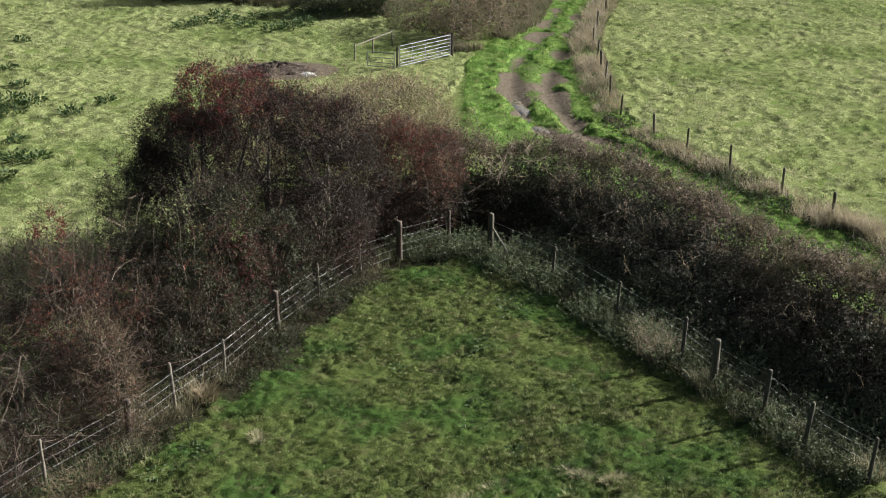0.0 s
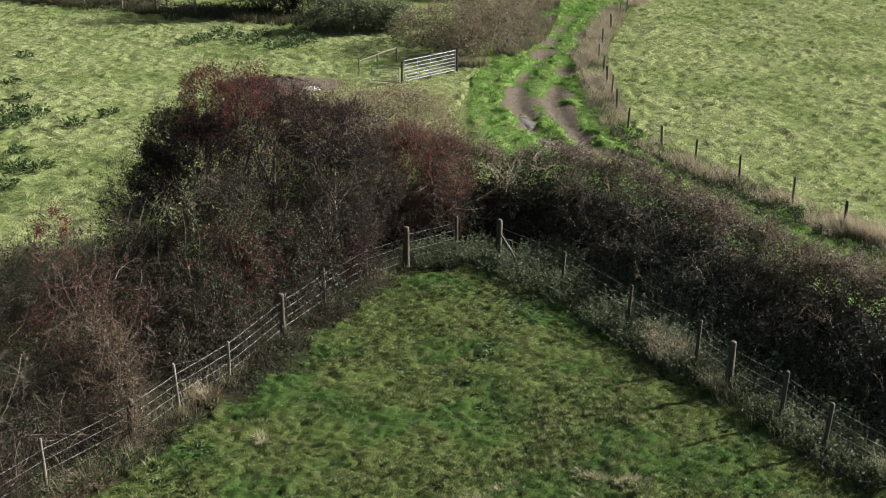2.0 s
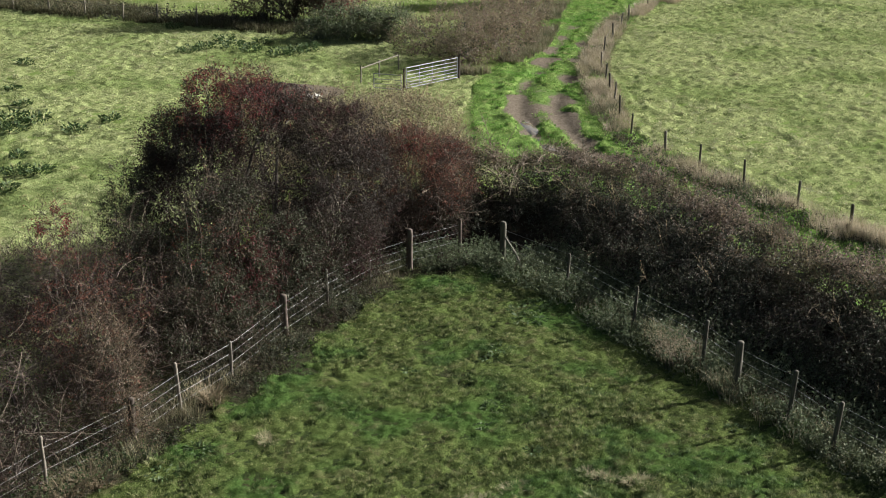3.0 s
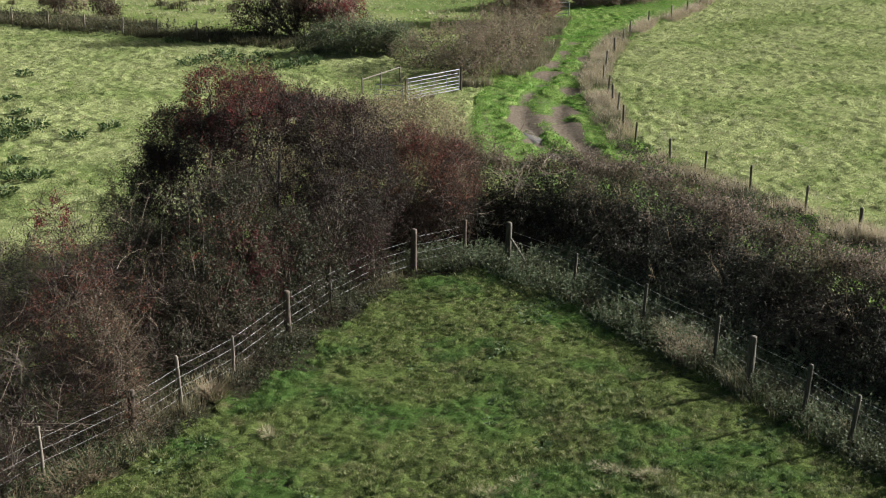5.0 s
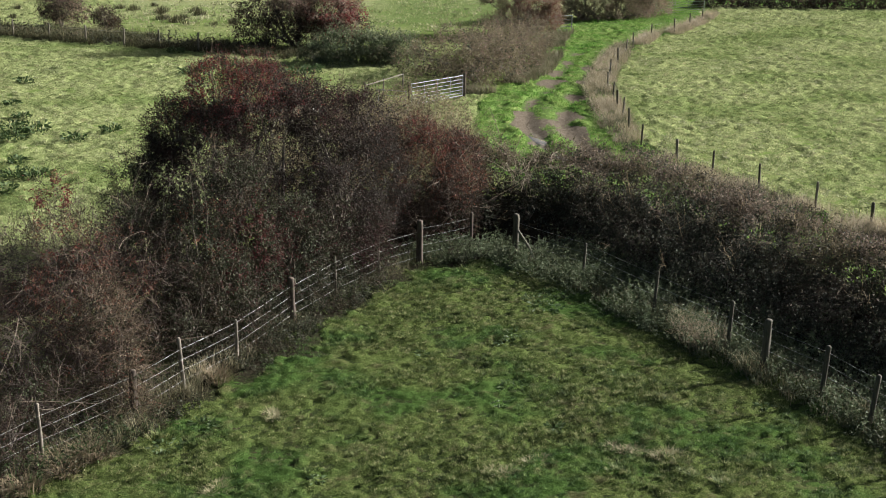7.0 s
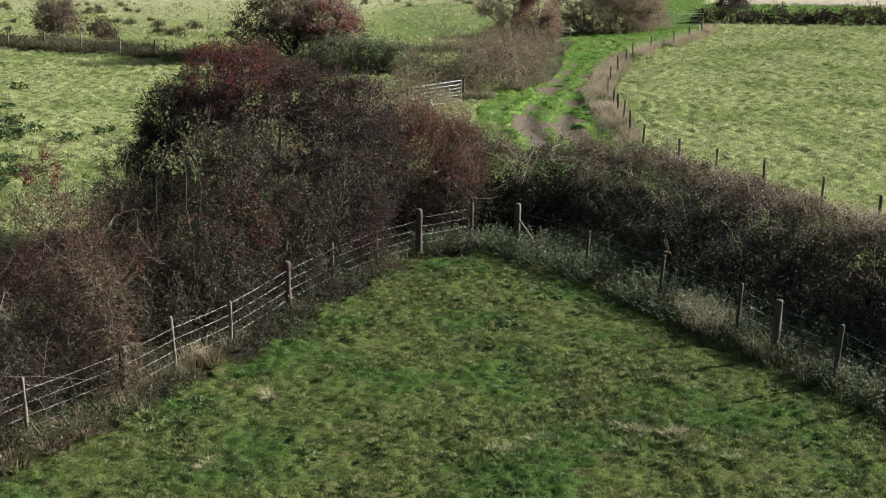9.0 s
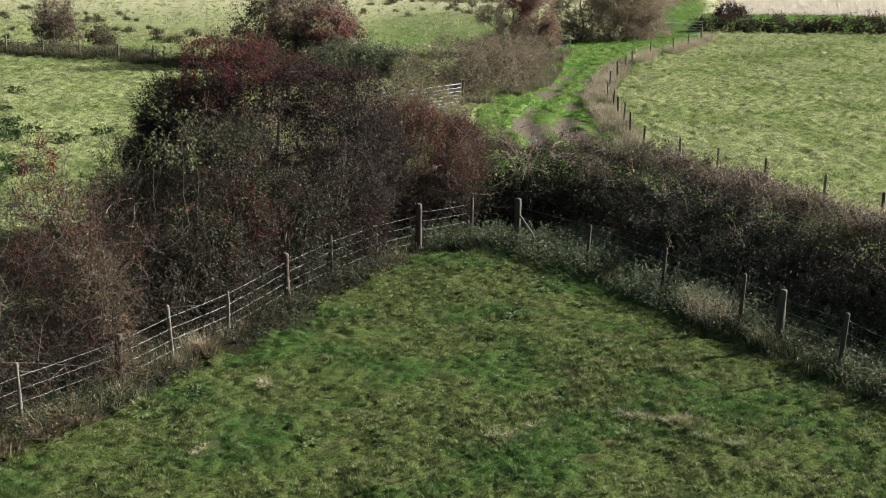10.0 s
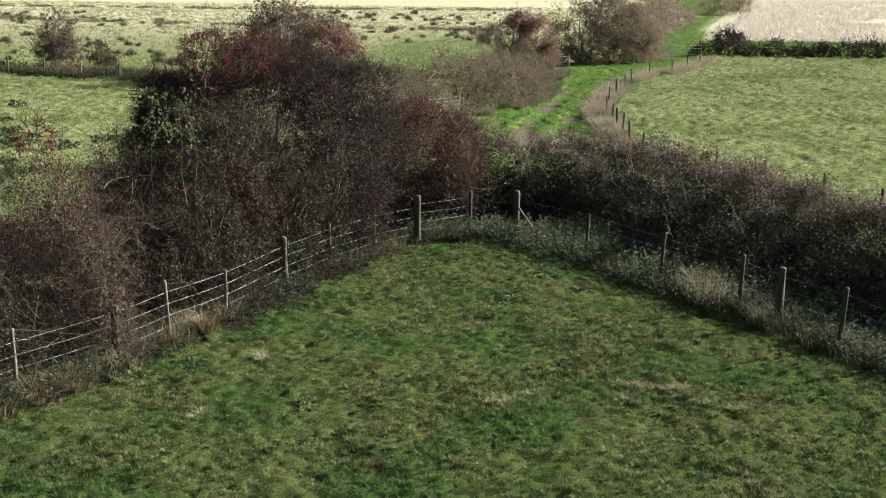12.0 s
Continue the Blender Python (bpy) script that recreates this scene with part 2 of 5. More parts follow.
POST_GREY = wood_material("grey_green_post", (0.03, 0.028, 0.021), (0.068, 0.064, 0.048), (0.13, 0.122, 0.09), (0.055, 0.062, 0.034))


def metal_material(name, c, rough):
    m = Mat(name, rough, 0.5)
    m.b.inputs["Metallic"].default_value = 0.75
    m.color(m.mix(m.step(m.noise(5.0, 5.0), 0.45, 0.75), c, tuple(0.7 * v for v in c)))
    return m.m


WIRE = metal_material("galvanised_wire", (0.36, 0.36, 0.35), 0.6)
GALV = metal_material("galvanised_tube", (0.27, 0.28, 0.30), 0.5)


def water_material():
    m = Mat("puddle_water", 0.02, 1.0)
    m.color(m.mix(m.noise(2.0), (0.10, 0.085, 0.065), (0.16, 0.14, 0.11)))
    return m.bump(m.noise(6.0), 0.04, 0.01).m


WATER = water_material()


def sheet_material():
    m = Mat("white_sheet", 0.5, 0.4)
    return m.color(m.mix(m.step(m.noise(4.0, 4.0), 0.4, 0.7), (0.75, 0.75, 0.72), (0.45, 0.43, 0.38))).m


SHEET = sheet_material()


def dung_material():
    m = Mat("muck", 0.9, 0.2)
    n = m.noise(6.0, 6.0, 0.7)
    return m.color(m.ramp(n, [(0.3, (0.022, 0.016, 0.012)), (0.55, (0.06, 0.045, 0.035)), (0.8, (0.15, 0.12, 0.09))])).bump(n, 1.0, 0.06).m


MUCK = dung_material()


# ---------------------------------------------------------------- mesh helpers
def mesh_np(name, V, F, mat, smooth=False):
    """A mesh of triangles or quads from arrays."""
    me = bpy.data.meshes.new(name)
    V, F = np.asarray(V, np.float32), np.asarray(F, np.int32)
    k = F.shape[1]
    me.vertices.add(len(V))
    me.vertices.foreach_set("co", V.ravel())
    me.loops.add(F.size)
    me.loops.foreach_set("vertex_index", F.ravel())
    me.polygons.add(len(F))
    me.polygons.foreach_set("loop_start", np.arange(0, F.size, k, dtype=np.int32))
    if smooth:
        me.polygons.foreach_set("use_smooth", np.ones(len(F), bool))
    me.update(calc_edges=True)
    me.materials.append(mat)
    return me


def part_np(name, V, F, mat, parent, label="", smooth=False):
    ob = new(name, mesh_np(name, V, F, mat, smooth))
    ob.parent = parent
    if label:
        tagged(ob, label)
    return ob


def thing(name, label, category, at=(0, 0, 0), group="", kind=""):
    ob = new(name)
    ob.location = at
    ob.empty_display_size = 0.2
    return tagged(ob, label, category, group, kind)


def stuff(name, V, F, mat, label, category):
    return tagged(new(name, mesh_np(name, V, F, mat)), label, category, kind="stuff")


def join(chunks):
    """Several (V, F) into one."""
    Vs, Fs, n = [], [], 0
    for V, F in chunks:
        Vs.append(V)
        Fs.append(F + n)
        n += len(V)
    return np.concatenate(Vs), np.concatenate(Fs)


def unit(v):
    return v / np.maximum(np.linalg.norm(v, axis=-1, keepdims=True), 1e-9)


def rand_dirs(n):
    return unit(rng.normal(size=(n, 3)))


LATTICE = np.random.default_rng(3).uniform(-1, 1, (64, 64, 64))


def wave(P, scale, seed=0.0):
    """Smooth value noise, -1 to 1, for arrays of points."""
    Q = P * (0.5 * scale) + np.array([seed * 3.7, seed * 5.3, seed * 2.9 + 0.5])
    i = np.floor(Q).astype(int)
    f = Q - i
    f = f * f * (3 - 2 * f)
    out = np.zeros(len(P))
    for dx in (0, 1):
        for dy in (0, 1):
            for dz in (0, 1):
                w = (f[:, 0] if dx else 1 - f[:, 0]) * (f[:, 1] if dy else 1 - f[:, 1]) * (f[:, 2] if dz else 1 - f[:, 2])
                out += w * LATTICE[(i[:, 0] + dx) % 64, (i[:, 1] + dy) % 64, (i[:, 2] + dz) % 64]
    return out * 1.3


def tubes(paths, radii, sides=3):
    """Tapered tubes along polylines: paths (n, k, 3), radii (n, k)."""
    n, k, _ = paths.shape
    tang = np.gradient(paths, axis=1)
    tang = unit(tang)
    ref = np.where(np.abs(tang[..., 2:3]) > 0.9, np.array([1.0, 0, 0]), np.array([0, 0, 1.0]))
    a = unit(np.cross(tang, ref))
    b = np.cross(tang, a)
    ang = np.arange(sides) * 2 * np.pi / sides
    ring = a[:, :, None] * np.cos(ang)[None, None, :, None] + b[:, :, None] * np.sin(ang)[None, None, :, None]
    V = (paths[:, :, None] + ring * radii[:, :, None, None]).reshape(-1, 3)
    i = np.arange(n)[:, None, None] * k * sides
    j = np.arange(k - 1)[None, :, None] * sides
    s = np.arange(sides)[None, None, :]
    s2 = (s + 1) % sides
    q = np.stack([i + j + s, i + j + s2, i + j + sides + s2, i + j + sides + s], -1).reshape(-1, 4)
    return V, np.concatenate([q[:, [0, 1, 2]], q[:, [0, 2, 3]]])


def leaves(P, D, length, width, droop=0.25):
    """Folded, pointed leaves at P along D."""
    n = len(P)
    length = np.broadcast_to(np.asarray(length, float), (n,))[:, None]
    width = np.broadcast_to(np.asarray(width, float), (n,))[:, None]
    side = unit(np.cross(D, rand_dirs(n)))
    nrm = np.cross(side, D)
    mid = P + D * length * 0.45
    V = np.stack([P, mid + side * width * 0.5 + nrm * width * 0.2, P + D * length - np.array([0, 0, 1.0]) * length * droop, mid - side * width * 0.5 + nrm * width * 0.2], 1).reshape(-1, 3)
    i = np.arange(n)[:, None] * 4
    return V, np.concatenate([i + np.array([[0, 1, 2]]), i + np.array([[0, 2, 3]])])


def blades(P, per, height, width, splay=0.5, spread=0.05, simple=False, dome=0.0, swell=None):
    """Tufts of grass: at each P some narrow blades, bent over at the top."""
    n = len(P) * per
    B = np.repeat(P, per, 0)
    h = np.repeat(np.broadcast_to(np.asarray(height, float), (len(P),)), per) * rng.uniform(0.55, 1.15, n)
    a = rng.uniform(0, 2 * np.pi, n)
    out = np.stack([np.cos(a), np.sin(a), np.zeros(n)], 1)
    q = rng.uniform(0, 1, n) ** 0.5
    h = h * (1 - dome * q * q)
    B = B + out * (np.repeat(np.broadcast_to(np.asarray(spread, float), (len(P),)), per) * q)[:, None]
    lean = (rng.uniform(0.1, 1.0, n) * splay * h)[:, None]
    s = np.stack([-out[:, 1], out[:, 0], np.zeros(n)], 1) * width * rng.uniform(0.7, 1.3, n)[:, None] * 0.5
    up = np.array([0, 0, 1.0]) * h[:, None]
    if swell is not None:
        swell.append(np.repeat(out * q[:, None], 3, 0))
    if simple:
        V = np.stack([B - s, B + s, B + out * lean + up], 1).reshape(-1, 3)
        return V, np.arange(n * 3).reshape(-1, 3)
    mid = B + out * lean * 0.35 + up * 0.6
    V = np.stack([B - s, B + s, mid - s * 0.8, mid + s * 0.8, B + out * lean + up * 0.95], 1).reshape(-1, 3)
    i = np.arange(n)[:, None] * 5
    return V, np.concatenate([i + np.array([[0, 1, 3]]), i + np.array([[0, 3, 2]]), i + np.array([[2, 3, 4]])])


# ---------------------------------------------------------------- plan: fences, track and zones
def along(points, y):
    """x of a line at y, from (x, y) points in order of y."""
    p = np.array(points)
    return np.interp(y, p[:, 1], p[:, 0])


LEFT_POSTS = [(-10.5, 23.6), (-9.29, 25.77), (-7.85, 27.93), (-7.04, 29.66), (-6.05, 31.5), (-4.97, 34.40), (-3.95, 36.65), (-2.79, 38.82), (-1.56, 39.97), (0.09, 41.27)]
RIGHT_POSTS = [(1.53, 40.67), (3.52, 38.22), (5.22, 35.09), (6.75, 32.48), (7.34, 31.03), (8.36, 29.31), (9.08, 27.85), (10.1, 26.1)]
LANE_POSTS = [(17.2, 38.2), (15.6, 41.4), (14.24, 44.33), (13.0, 47.0), (11.59, 49.95), (10.26, 52.53), (9.20, 54.87), (8.1, 57.9), (8.0, 61.3), (8.1, 64.3), (8.15, 66.8), (8.25, 69.6), (8.35, 72.6),
              (9.0, 77.2), (10.1, 82.0), (11.2, 86.4), (12.2, 90.2), (14.2, 95.2), (16.4, 98.1), (18.2, 101.8), (19.9, 105.4)]
LEFT_LINE = [(-16.0, 14.0)] + LEFT_POSTS
RIGHT_LINE = [(18.0, 12.0)] + RIGHT_POSTS[::-1]
LANE_LINE = [(26.0, 20.0)] + LANE_POSTS + [(22.0, 112.0), (25.5, 135.0), (31.0, 160.0), (42.0, 200.0), (70.0, 300.0)]
HEDGE_RIDGE = [(20.0, 22.0), (15.2, 29.6), (12.4, 33.8), (10.5, 37.0), (9.0, 40.0), (7.3, 43.2), (5.6, 45.6), (3.4, 46.4), (1.0, 46.2), (-0.6, 46.21)]
RUT_A = [(10.2, 46.6), (7.2, 50.4), (5.2, 53.4), (4.2, 55.8), (3.7, 58.4), (3.2, 62.5), (3.5, 67.3), (4.9, 72.7), (7.0, 82.6), (9.3, 93.0), (14.0, 103.0), (19.0, 112.0)]
RUT_B = [(11.6, 47.8), (9.0, 51.0), (7.2, 53.2), (6.0, 55.4), (5.2, 59.4), (5.0, 63.7), (5.5, 67.3), (6.7, 72.1), (8.5, 82.0)]


def line_dist(points, X, Y):
    """Distance of each (X, Y) to a polyline."""
    d = np.full(np.shape(X), 1e9)
    for (ax, ay), (bx, by) in zip(points[:-1], points[1:]):
        vx, vy = bx - ax, by - ay
        t = np.clip(((X - ax) * vx + (Y - ay) * vy) / (vx * vx + vy * vy), 0, 1)
        d = np.minimum(d, np.hypot(X - ax - t * vx, Y - ay - t * vy))
    return d


def smooth01(v, lo, hi):
    t = np.clip((v - lo) / (hi - lo), 0, 1)
    return t * t * (3 - 2 * t)


def zones(X, Y):
    """How much each place is pasture, lush, pale, mud or dark floor: fallen leaves, and soil with cow shade in it."""
    xl, xr, lane = along(LEFT_LINE, Y), along(RIGHT_LINE, Y), along(LANE_LINE, Y)
    ridge = along(HEDGE_RIDGE, Y)
    pad = smooth01(X - xl, -1.2, 0.3) * smooth01(xr - X, -0.6, 0.3) * (Y < 41.5)
    right = smooth01(X - lane, -0.1, 0.7)
    track_left = np.interp(Y, [40, 46, 54, 68, 73, 82, 96, 104, 112, 135, 200], [10, 5.5, 0.6, 0.9, 2.4, 5.4, 6.5, 9.5, 17.5, 21, 38])
    strip = smooth01(X - np.where(Y < 46, ridge + 1.35, track_left), -0.4, 0.4) * (1 - right) * (Y > 24)
    left = (1 - pad) * (1 - right) * (1 - strip)
    pasture = np.clip(right + left * (Y > 10), 0, 1)
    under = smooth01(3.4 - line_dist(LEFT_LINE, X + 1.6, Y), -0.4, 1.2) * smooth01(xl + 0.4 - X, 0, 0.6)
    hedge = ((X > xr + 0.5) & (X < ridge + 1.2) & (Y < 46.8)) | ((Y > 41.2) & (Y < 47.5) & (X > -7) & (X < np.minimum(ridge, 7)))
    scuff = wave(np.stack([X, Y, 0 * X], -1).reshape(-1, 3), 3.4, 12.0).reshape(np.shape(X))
    # Trodden soil; the first patch is darkened for shade beside the cows.
    trod_shade = np.maximum(0.8 * smooth01(1.25 - np.hypot((X + 4.6) * 1.1, (Y - 32.9) * 0.8) + 0.6 * scuff, 0, 1.0), 0.6 * smooth01(1.2 - np.hypot((X + 0.7) * 0.75, (Y - 31.9) * 1.5) + 0.7 * scuff, 0, 1.0))
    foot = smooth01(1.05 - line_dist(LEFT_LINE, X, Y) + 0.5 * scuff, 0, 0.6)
    litter_shade = np.clip(np.maximum(np.maximum(under * 0.8 + hedge * 1.0, trod_shade), 0.9 * foot * (X > xl)), 0, 1)
    d = np.minimum(line_dist(RUT_A, X, Y), line_dist(RUT_B, X, Y))
    worn = np.interp(Y, [46, 51, 54, 66, 72, 82, 90, 112], [0.0, 0.3, 0.9, 0.9, 0.72, 0.5, 0.2, 0.0])
    broken = wave(np.stack([X, Y, 0 * X], -1).reshape(-1, 3), 1.6, 5.0).reshape(np.shape(X))
    mud = smooth01(0.8 - d + 0.35 * broken, 0.0, 0.8) * worn
    mud = np.maximum(mud, 0.55 * smooth01(1.5 - np.hypot((X - 4.5) * 0.85, (Y - 65.5) * 0.24) + 0.5 * broken, 0, 1.0))
    gate_mud = smooth01(2.4 - np.hypot((X + 8.8) * 0.62, Y - 66.2), 0, 1.0) * 0.9
    mud = np.maximum(np.clip(mud * (0.85 + 0.75 * broken), 0, 1), gate_mud)
    far = smooth01(Y, 92, 185)
    reed = smooth01(X - lane, 1.0, 4.0) * smooth01(Y, 134, 137)
    pale = np.clip(np.maximum(far * 0.85 * (1 - strip), reed), 0, 1)
    lush = np.clip(strip, 0, 1)
    behind = smooth01(Y, 98, 104) * smooth01(150 - Y, 0, 30) * smooth01(9 - np.abs(X - 0.0), 0, 5) * left
    lush = np.maximum(lush, 0.7 * behind)
    lush = np.maximum(lush, right * smooth01(Y, 117, 120) * smooth01(136 - Y, 0, 2) * 0.8)
    pale = pale * (1 - 0.8 * behind)
    return dict(pasture=pasture, lush=lush, pale=pale, mud=mud, litter_shade=litter_shade, strip=strip, right=right, left=left, pad=pad, bare=np.maximum(trod_shade, foot))


def height(X, Y):
    """The lie of the land."""
    P = np.stack([X, Y, np.zeros_like(X)], -1).reshape(-1, 3)
    near = smooth01(52 - P[:, 1], 0, 10) * smooth01(18 - np.abs(P[:, 0]), 0, 5)
    z = near * (0.035 * wave(P, 2.2, 3.0) + 0.012 * wave(P, 5.0, 1.0)) + 0.045 * wave(P, 0.55, 9.0) * smooth01(110 - P[:, 1], 0, 50)
    z = z.reshape(np.shape(X))
    d = np.minimum(line_dist(RUT_A, X, Y), line_dist(RUT_B, X, Y))
    worn = np.interp(Y, [44, 51, 54, 68, 74, 84, 112], [0.03, 0.06, 0.12, 0.12, 0.07, 0.04, 0.01])
    z = z - worn * smooth01(0.6 - d, 0, 0.5) + 0.35 * worn * smooth01(0.5 - np.abs(d - 0.85), 0, 0.4)
    # a bank under the bramble hedge and a shallow ditch in front of it
    dr = line_dist(HEDGE_RIDGE, X, Y)
    z = z + 0.45 * smooth01(2.4 - dr, 0, 1.8)
    xr = along(RIGHT_LINE, Y)
    z = z + 0.12 * smooth01(1.2 - np.abs(X - xr - 0.2), 0, 1.0) * (Y < 41)
    return z


def lumps(x, y):
    """The tussocky unevenness of the turf, over the lie of the land."""
    P = np.stack([x, y, np.zeros_like(x)], -1).reshape(-1, 3)
    Z = zones(P[:, 0], P[:, 1])
    pad = 0.075 * smooth01(wave(P, 14.0, 1.0) + 0.45 * wave(P, 6.0, 2.0), -0.7, 0.9) + 0.012 * wave(P, 22.0, 3.0)
    fld = 0.15 * smooth01(wave(P, 6.5, 1.0) + 0.25 * wave(P, 2.6, 2.0), -0.5, 1.0)
    edge = 0.13 * smooth01(wave(P, 5.5, 4.0) + 0.5 * wave(P, 2.4, 6.0), -0.4, 1.0)
    w = np.clip(Z["right"] + Z["left"] * (Z["litter_shade"] < 0.4), 0, 1) * (1 - np.clip(2 * Z["mud"], 0, 1))
    return (Z["pad"] * pad + w * fld + Z["strip"] * (1 - np.clip(2.5 * Z["mud"], 0, 1)) * edge).reshape(np.shape(x))


def hz(x, y):
    return float(height(np.array([[x]], float), np.array([[y]], float))[0, 0])


def axis(dense_lo, dense_hi, step, lo, hi, grow=1.08):
    mid = list(np.arange(dense_lo, dense_hi, step))
    s, v, up = step, dense_hi, []
    while v < hi:
        up.append(v)
        s *= grow
        v += s
    s, v, down = step, dense_lo - step, []
    while v > lo:
        down.append(v)
        s *= grow
        v -= s
    return np.array([lo] + down[::-1] + mid + up + [hi])


gx, gy = axis(-14, 15, 0.33, -3000, 3000), axis(24, 86, 0.36, -2000, 4000, 1.08)
GX, GY = np.meshgrid(gx, gy)
GZ = height(GX, GY)
nx, ny = len(gx), len(gy)
idx = np.arange(nx * ny).reshape(ny, nx)
quads = np.stack([idx[:-1, :-1], idx[:-1, 1:], idx[1:, 1:], idx[1:, :-1]], -1).reshape(-1, 4)
gm = mesh_np("ground", np.stack([GX, GY, GZ], -1).reshape(-1, 3), quads, GROUND, True)
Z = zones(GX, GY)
for key in ("pasture", "lush", "pale", "mud", "litter_shade"):
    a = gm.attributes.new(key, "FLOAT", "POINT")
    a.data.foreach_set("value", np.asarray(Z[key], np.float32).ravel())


def sward_material(name, stops, lush_c, dry_c, grain, patch):
    m = Mat(name, 1.0, 0.0)
    n = m.noise(grain, 5.0, 0.65)
    c = m.ramp(n, stops)
    c = m.mix(m.calc("MULTIPLY", m.step(m.noise(patch, 3.0), 0.46, 0.62), 0.75), c, m.mix(n, tuple(0.4 * v for v in lush_c), lush_c))
    c = m.mix(m.calc("MULTIPLY", m.step(m.noise(1.3, 4.0, 0.65), 0.54, 0.68), 0.6), c, m.mix(n, tuple(0.5 * v for v in dry_c), dry_c))
    m.color(c).bump(n, 0.9, 0.9 / grain)
    return m.m


# Paddock sward darker than pasture: lusher turf plus cloud shade in the colour.
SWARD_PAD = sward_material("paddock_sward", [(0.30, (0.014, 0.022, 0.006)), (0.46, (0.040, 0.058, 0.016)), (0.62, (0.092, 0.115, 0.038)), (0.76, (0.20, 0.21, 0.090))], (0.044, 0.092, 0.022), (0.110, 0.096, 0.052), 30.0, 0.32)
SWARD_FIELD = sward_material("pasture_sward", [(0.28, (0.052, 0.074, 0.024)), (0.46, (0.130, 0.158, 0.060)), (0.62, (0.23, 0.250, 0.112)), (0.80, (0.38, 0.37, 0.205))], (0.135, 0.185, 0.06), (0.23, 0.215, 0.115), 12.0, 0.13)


SWARD_VERGE = sward_material("verge_sward", [(0.28, (0.030, 0.058, 0.014)), (0.46, (0.080, 0.135, 0.032)), (0.62, (0.150, 0.200, 0.064)), (0.80, (0.26, 0.29, 0.12))], (0.095, 0.175, 0.042), (0.20, 0.20, 0.09), 14.0, 0.3)


def sward(name, label, mat, box, step, keep):
    """A sheet of uneven turf that dips into the ground at its edges."""
    xs, ys = np.arange(box[0], box[1], step), np.arange(box[2], box[3], step)
    X, Y = np.meshgrid(xs, ys)
    k = keep(X.ravel(), Y.ravel()).reshape(X.shape)
    z = height(X, Y) + lumps(X, Y) - 0.004
    z = np.where(k, z, height(X, Y) - 0.06)
    i = np.arange(X.size).reshape(X.shape)
    q = np.stack([i[:-1, :-1], i[:-1, 1:], i[1:, 1:], i[1:, :-1]], -1).reshape(-1, 4)
    q = q[k.ravel()[q].any(1)]
    used, inv = np.unique(q, return_inverse=True)
    V = np.stack([X, Y, z], -1).reshape(-1, 3)[used]
    ob = new(name, mesh_np(name, V, inv.reshape(-1, 4), mat, True))
    return tagged(ob, label, "turf", kind="stuff")


def field_ok(x, y):
    z = zones(x, y)
    return (np.abs(x) < 0.40 * y + 4) & (y < 116) & (z["mud"] < 0.1) & (((z["right"] > 0.6) & (x > 5)) | ((z["left"] > 0.6) & (z["litter_shade"] < 0.3) & (x < np.interp(y, [20, 48, 60, 70, 80, 86, 95], [-9, -8, 0, 1.5, -4, -12, -30]))))


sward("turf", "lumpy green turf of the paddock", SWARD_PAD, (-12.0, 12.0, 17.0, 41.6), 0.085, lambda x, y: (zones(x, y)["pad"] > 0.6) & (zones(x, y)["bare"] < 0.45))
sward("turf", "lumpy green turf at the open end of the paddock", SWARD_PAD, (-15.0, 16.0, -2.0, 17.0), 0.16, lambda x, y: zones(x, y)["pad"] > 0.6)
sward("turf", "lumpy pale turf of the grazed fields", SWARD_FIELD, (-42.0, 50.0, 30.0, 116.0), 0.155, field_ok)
sward("turf", "lumpy bright green turf along the track", SWARD_VERGE, (0.0, 20.0, 30.0, 104.0), 0.14, lambda x, y: (zones(x, y)["strip"] > 0.6) & (zones(x, y)["mud"] < 0.22))
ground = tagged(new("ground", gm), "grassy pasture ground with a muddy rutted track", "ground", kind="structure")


# ---------------------------------------------------------------- fences
def post_mesh(name, r, tall, mat, sides=10, lean=(0.0, 0.0), seed=0):
    """A round post with a worn, slightly domed top; its foot is 0.25 m in the ground."""
    pr = np.random.default_rng(seed + 100)
    zs = np.array([-0.25, 0.1, 0.5 * tall, 0.9 * tall, tall - 0.02, tall + 0.01])
    rs = r * np.array([1.05, 1.03, 1.0, 0.97, 0.95, 0.70])
    ang = np.arange(sides) * 2 * np.pi / sides
    V, F = [], []
    for z, q in zip(zs, rs):
        rr = q * (1 + 0.08 * pr.normal(size=sides))
        V.append(np.stack([np.cos(ang) * rr + lean[0] * z, np.sin(ang) * rr + lean[1] * z, np.full(sides, z)], 1))
    V = np.concatenate(V + [np.array([[lean[0] * tall, lean[1] * tall, tall + 0.015]])])
    for i in range(len(zs) - 1):
        for s in range(sides):
            a, b = i * sides + s, i * sides + (s + 1) % sides
            F += [(a, b, b + sides), (a, b + sides, a + sides)]
    top = (len(zs) - 1) * sides
    F += [(top + s, top + (s + 1) % sides, len(V) - 1) for s in range(sides)]
    return mesh_np(name, V, np.array(F), mat, False)


def wire(parent, points, z_of, sag=0.03, r=0.005, label=""):
    """One strand stapled from post to post."""
    path = []
    for (ax, ay), (bx, by) in zip(points[:-1], points[1:]):
        for k in range(6):
            t = k / 6
            x, y = ax + (bx - ax) * t, ay + (by - ay) * t
            za, zb = hz(ax, ay) + z_of, hz(bx, by) + z_of
            path.append((x, y, za + (zb - za) * t - 0.5 * sag * 4 * t * (1 - t)))
    x, y = points[-1]
    path.append((x, y, hz(x, y) + z_of))
    p = np.array(path)[None]
    V, F = tubes(p, np.full(p.shape[:2], r), 5)
    return part_np("wire", V, F, WIRE, parent, label)


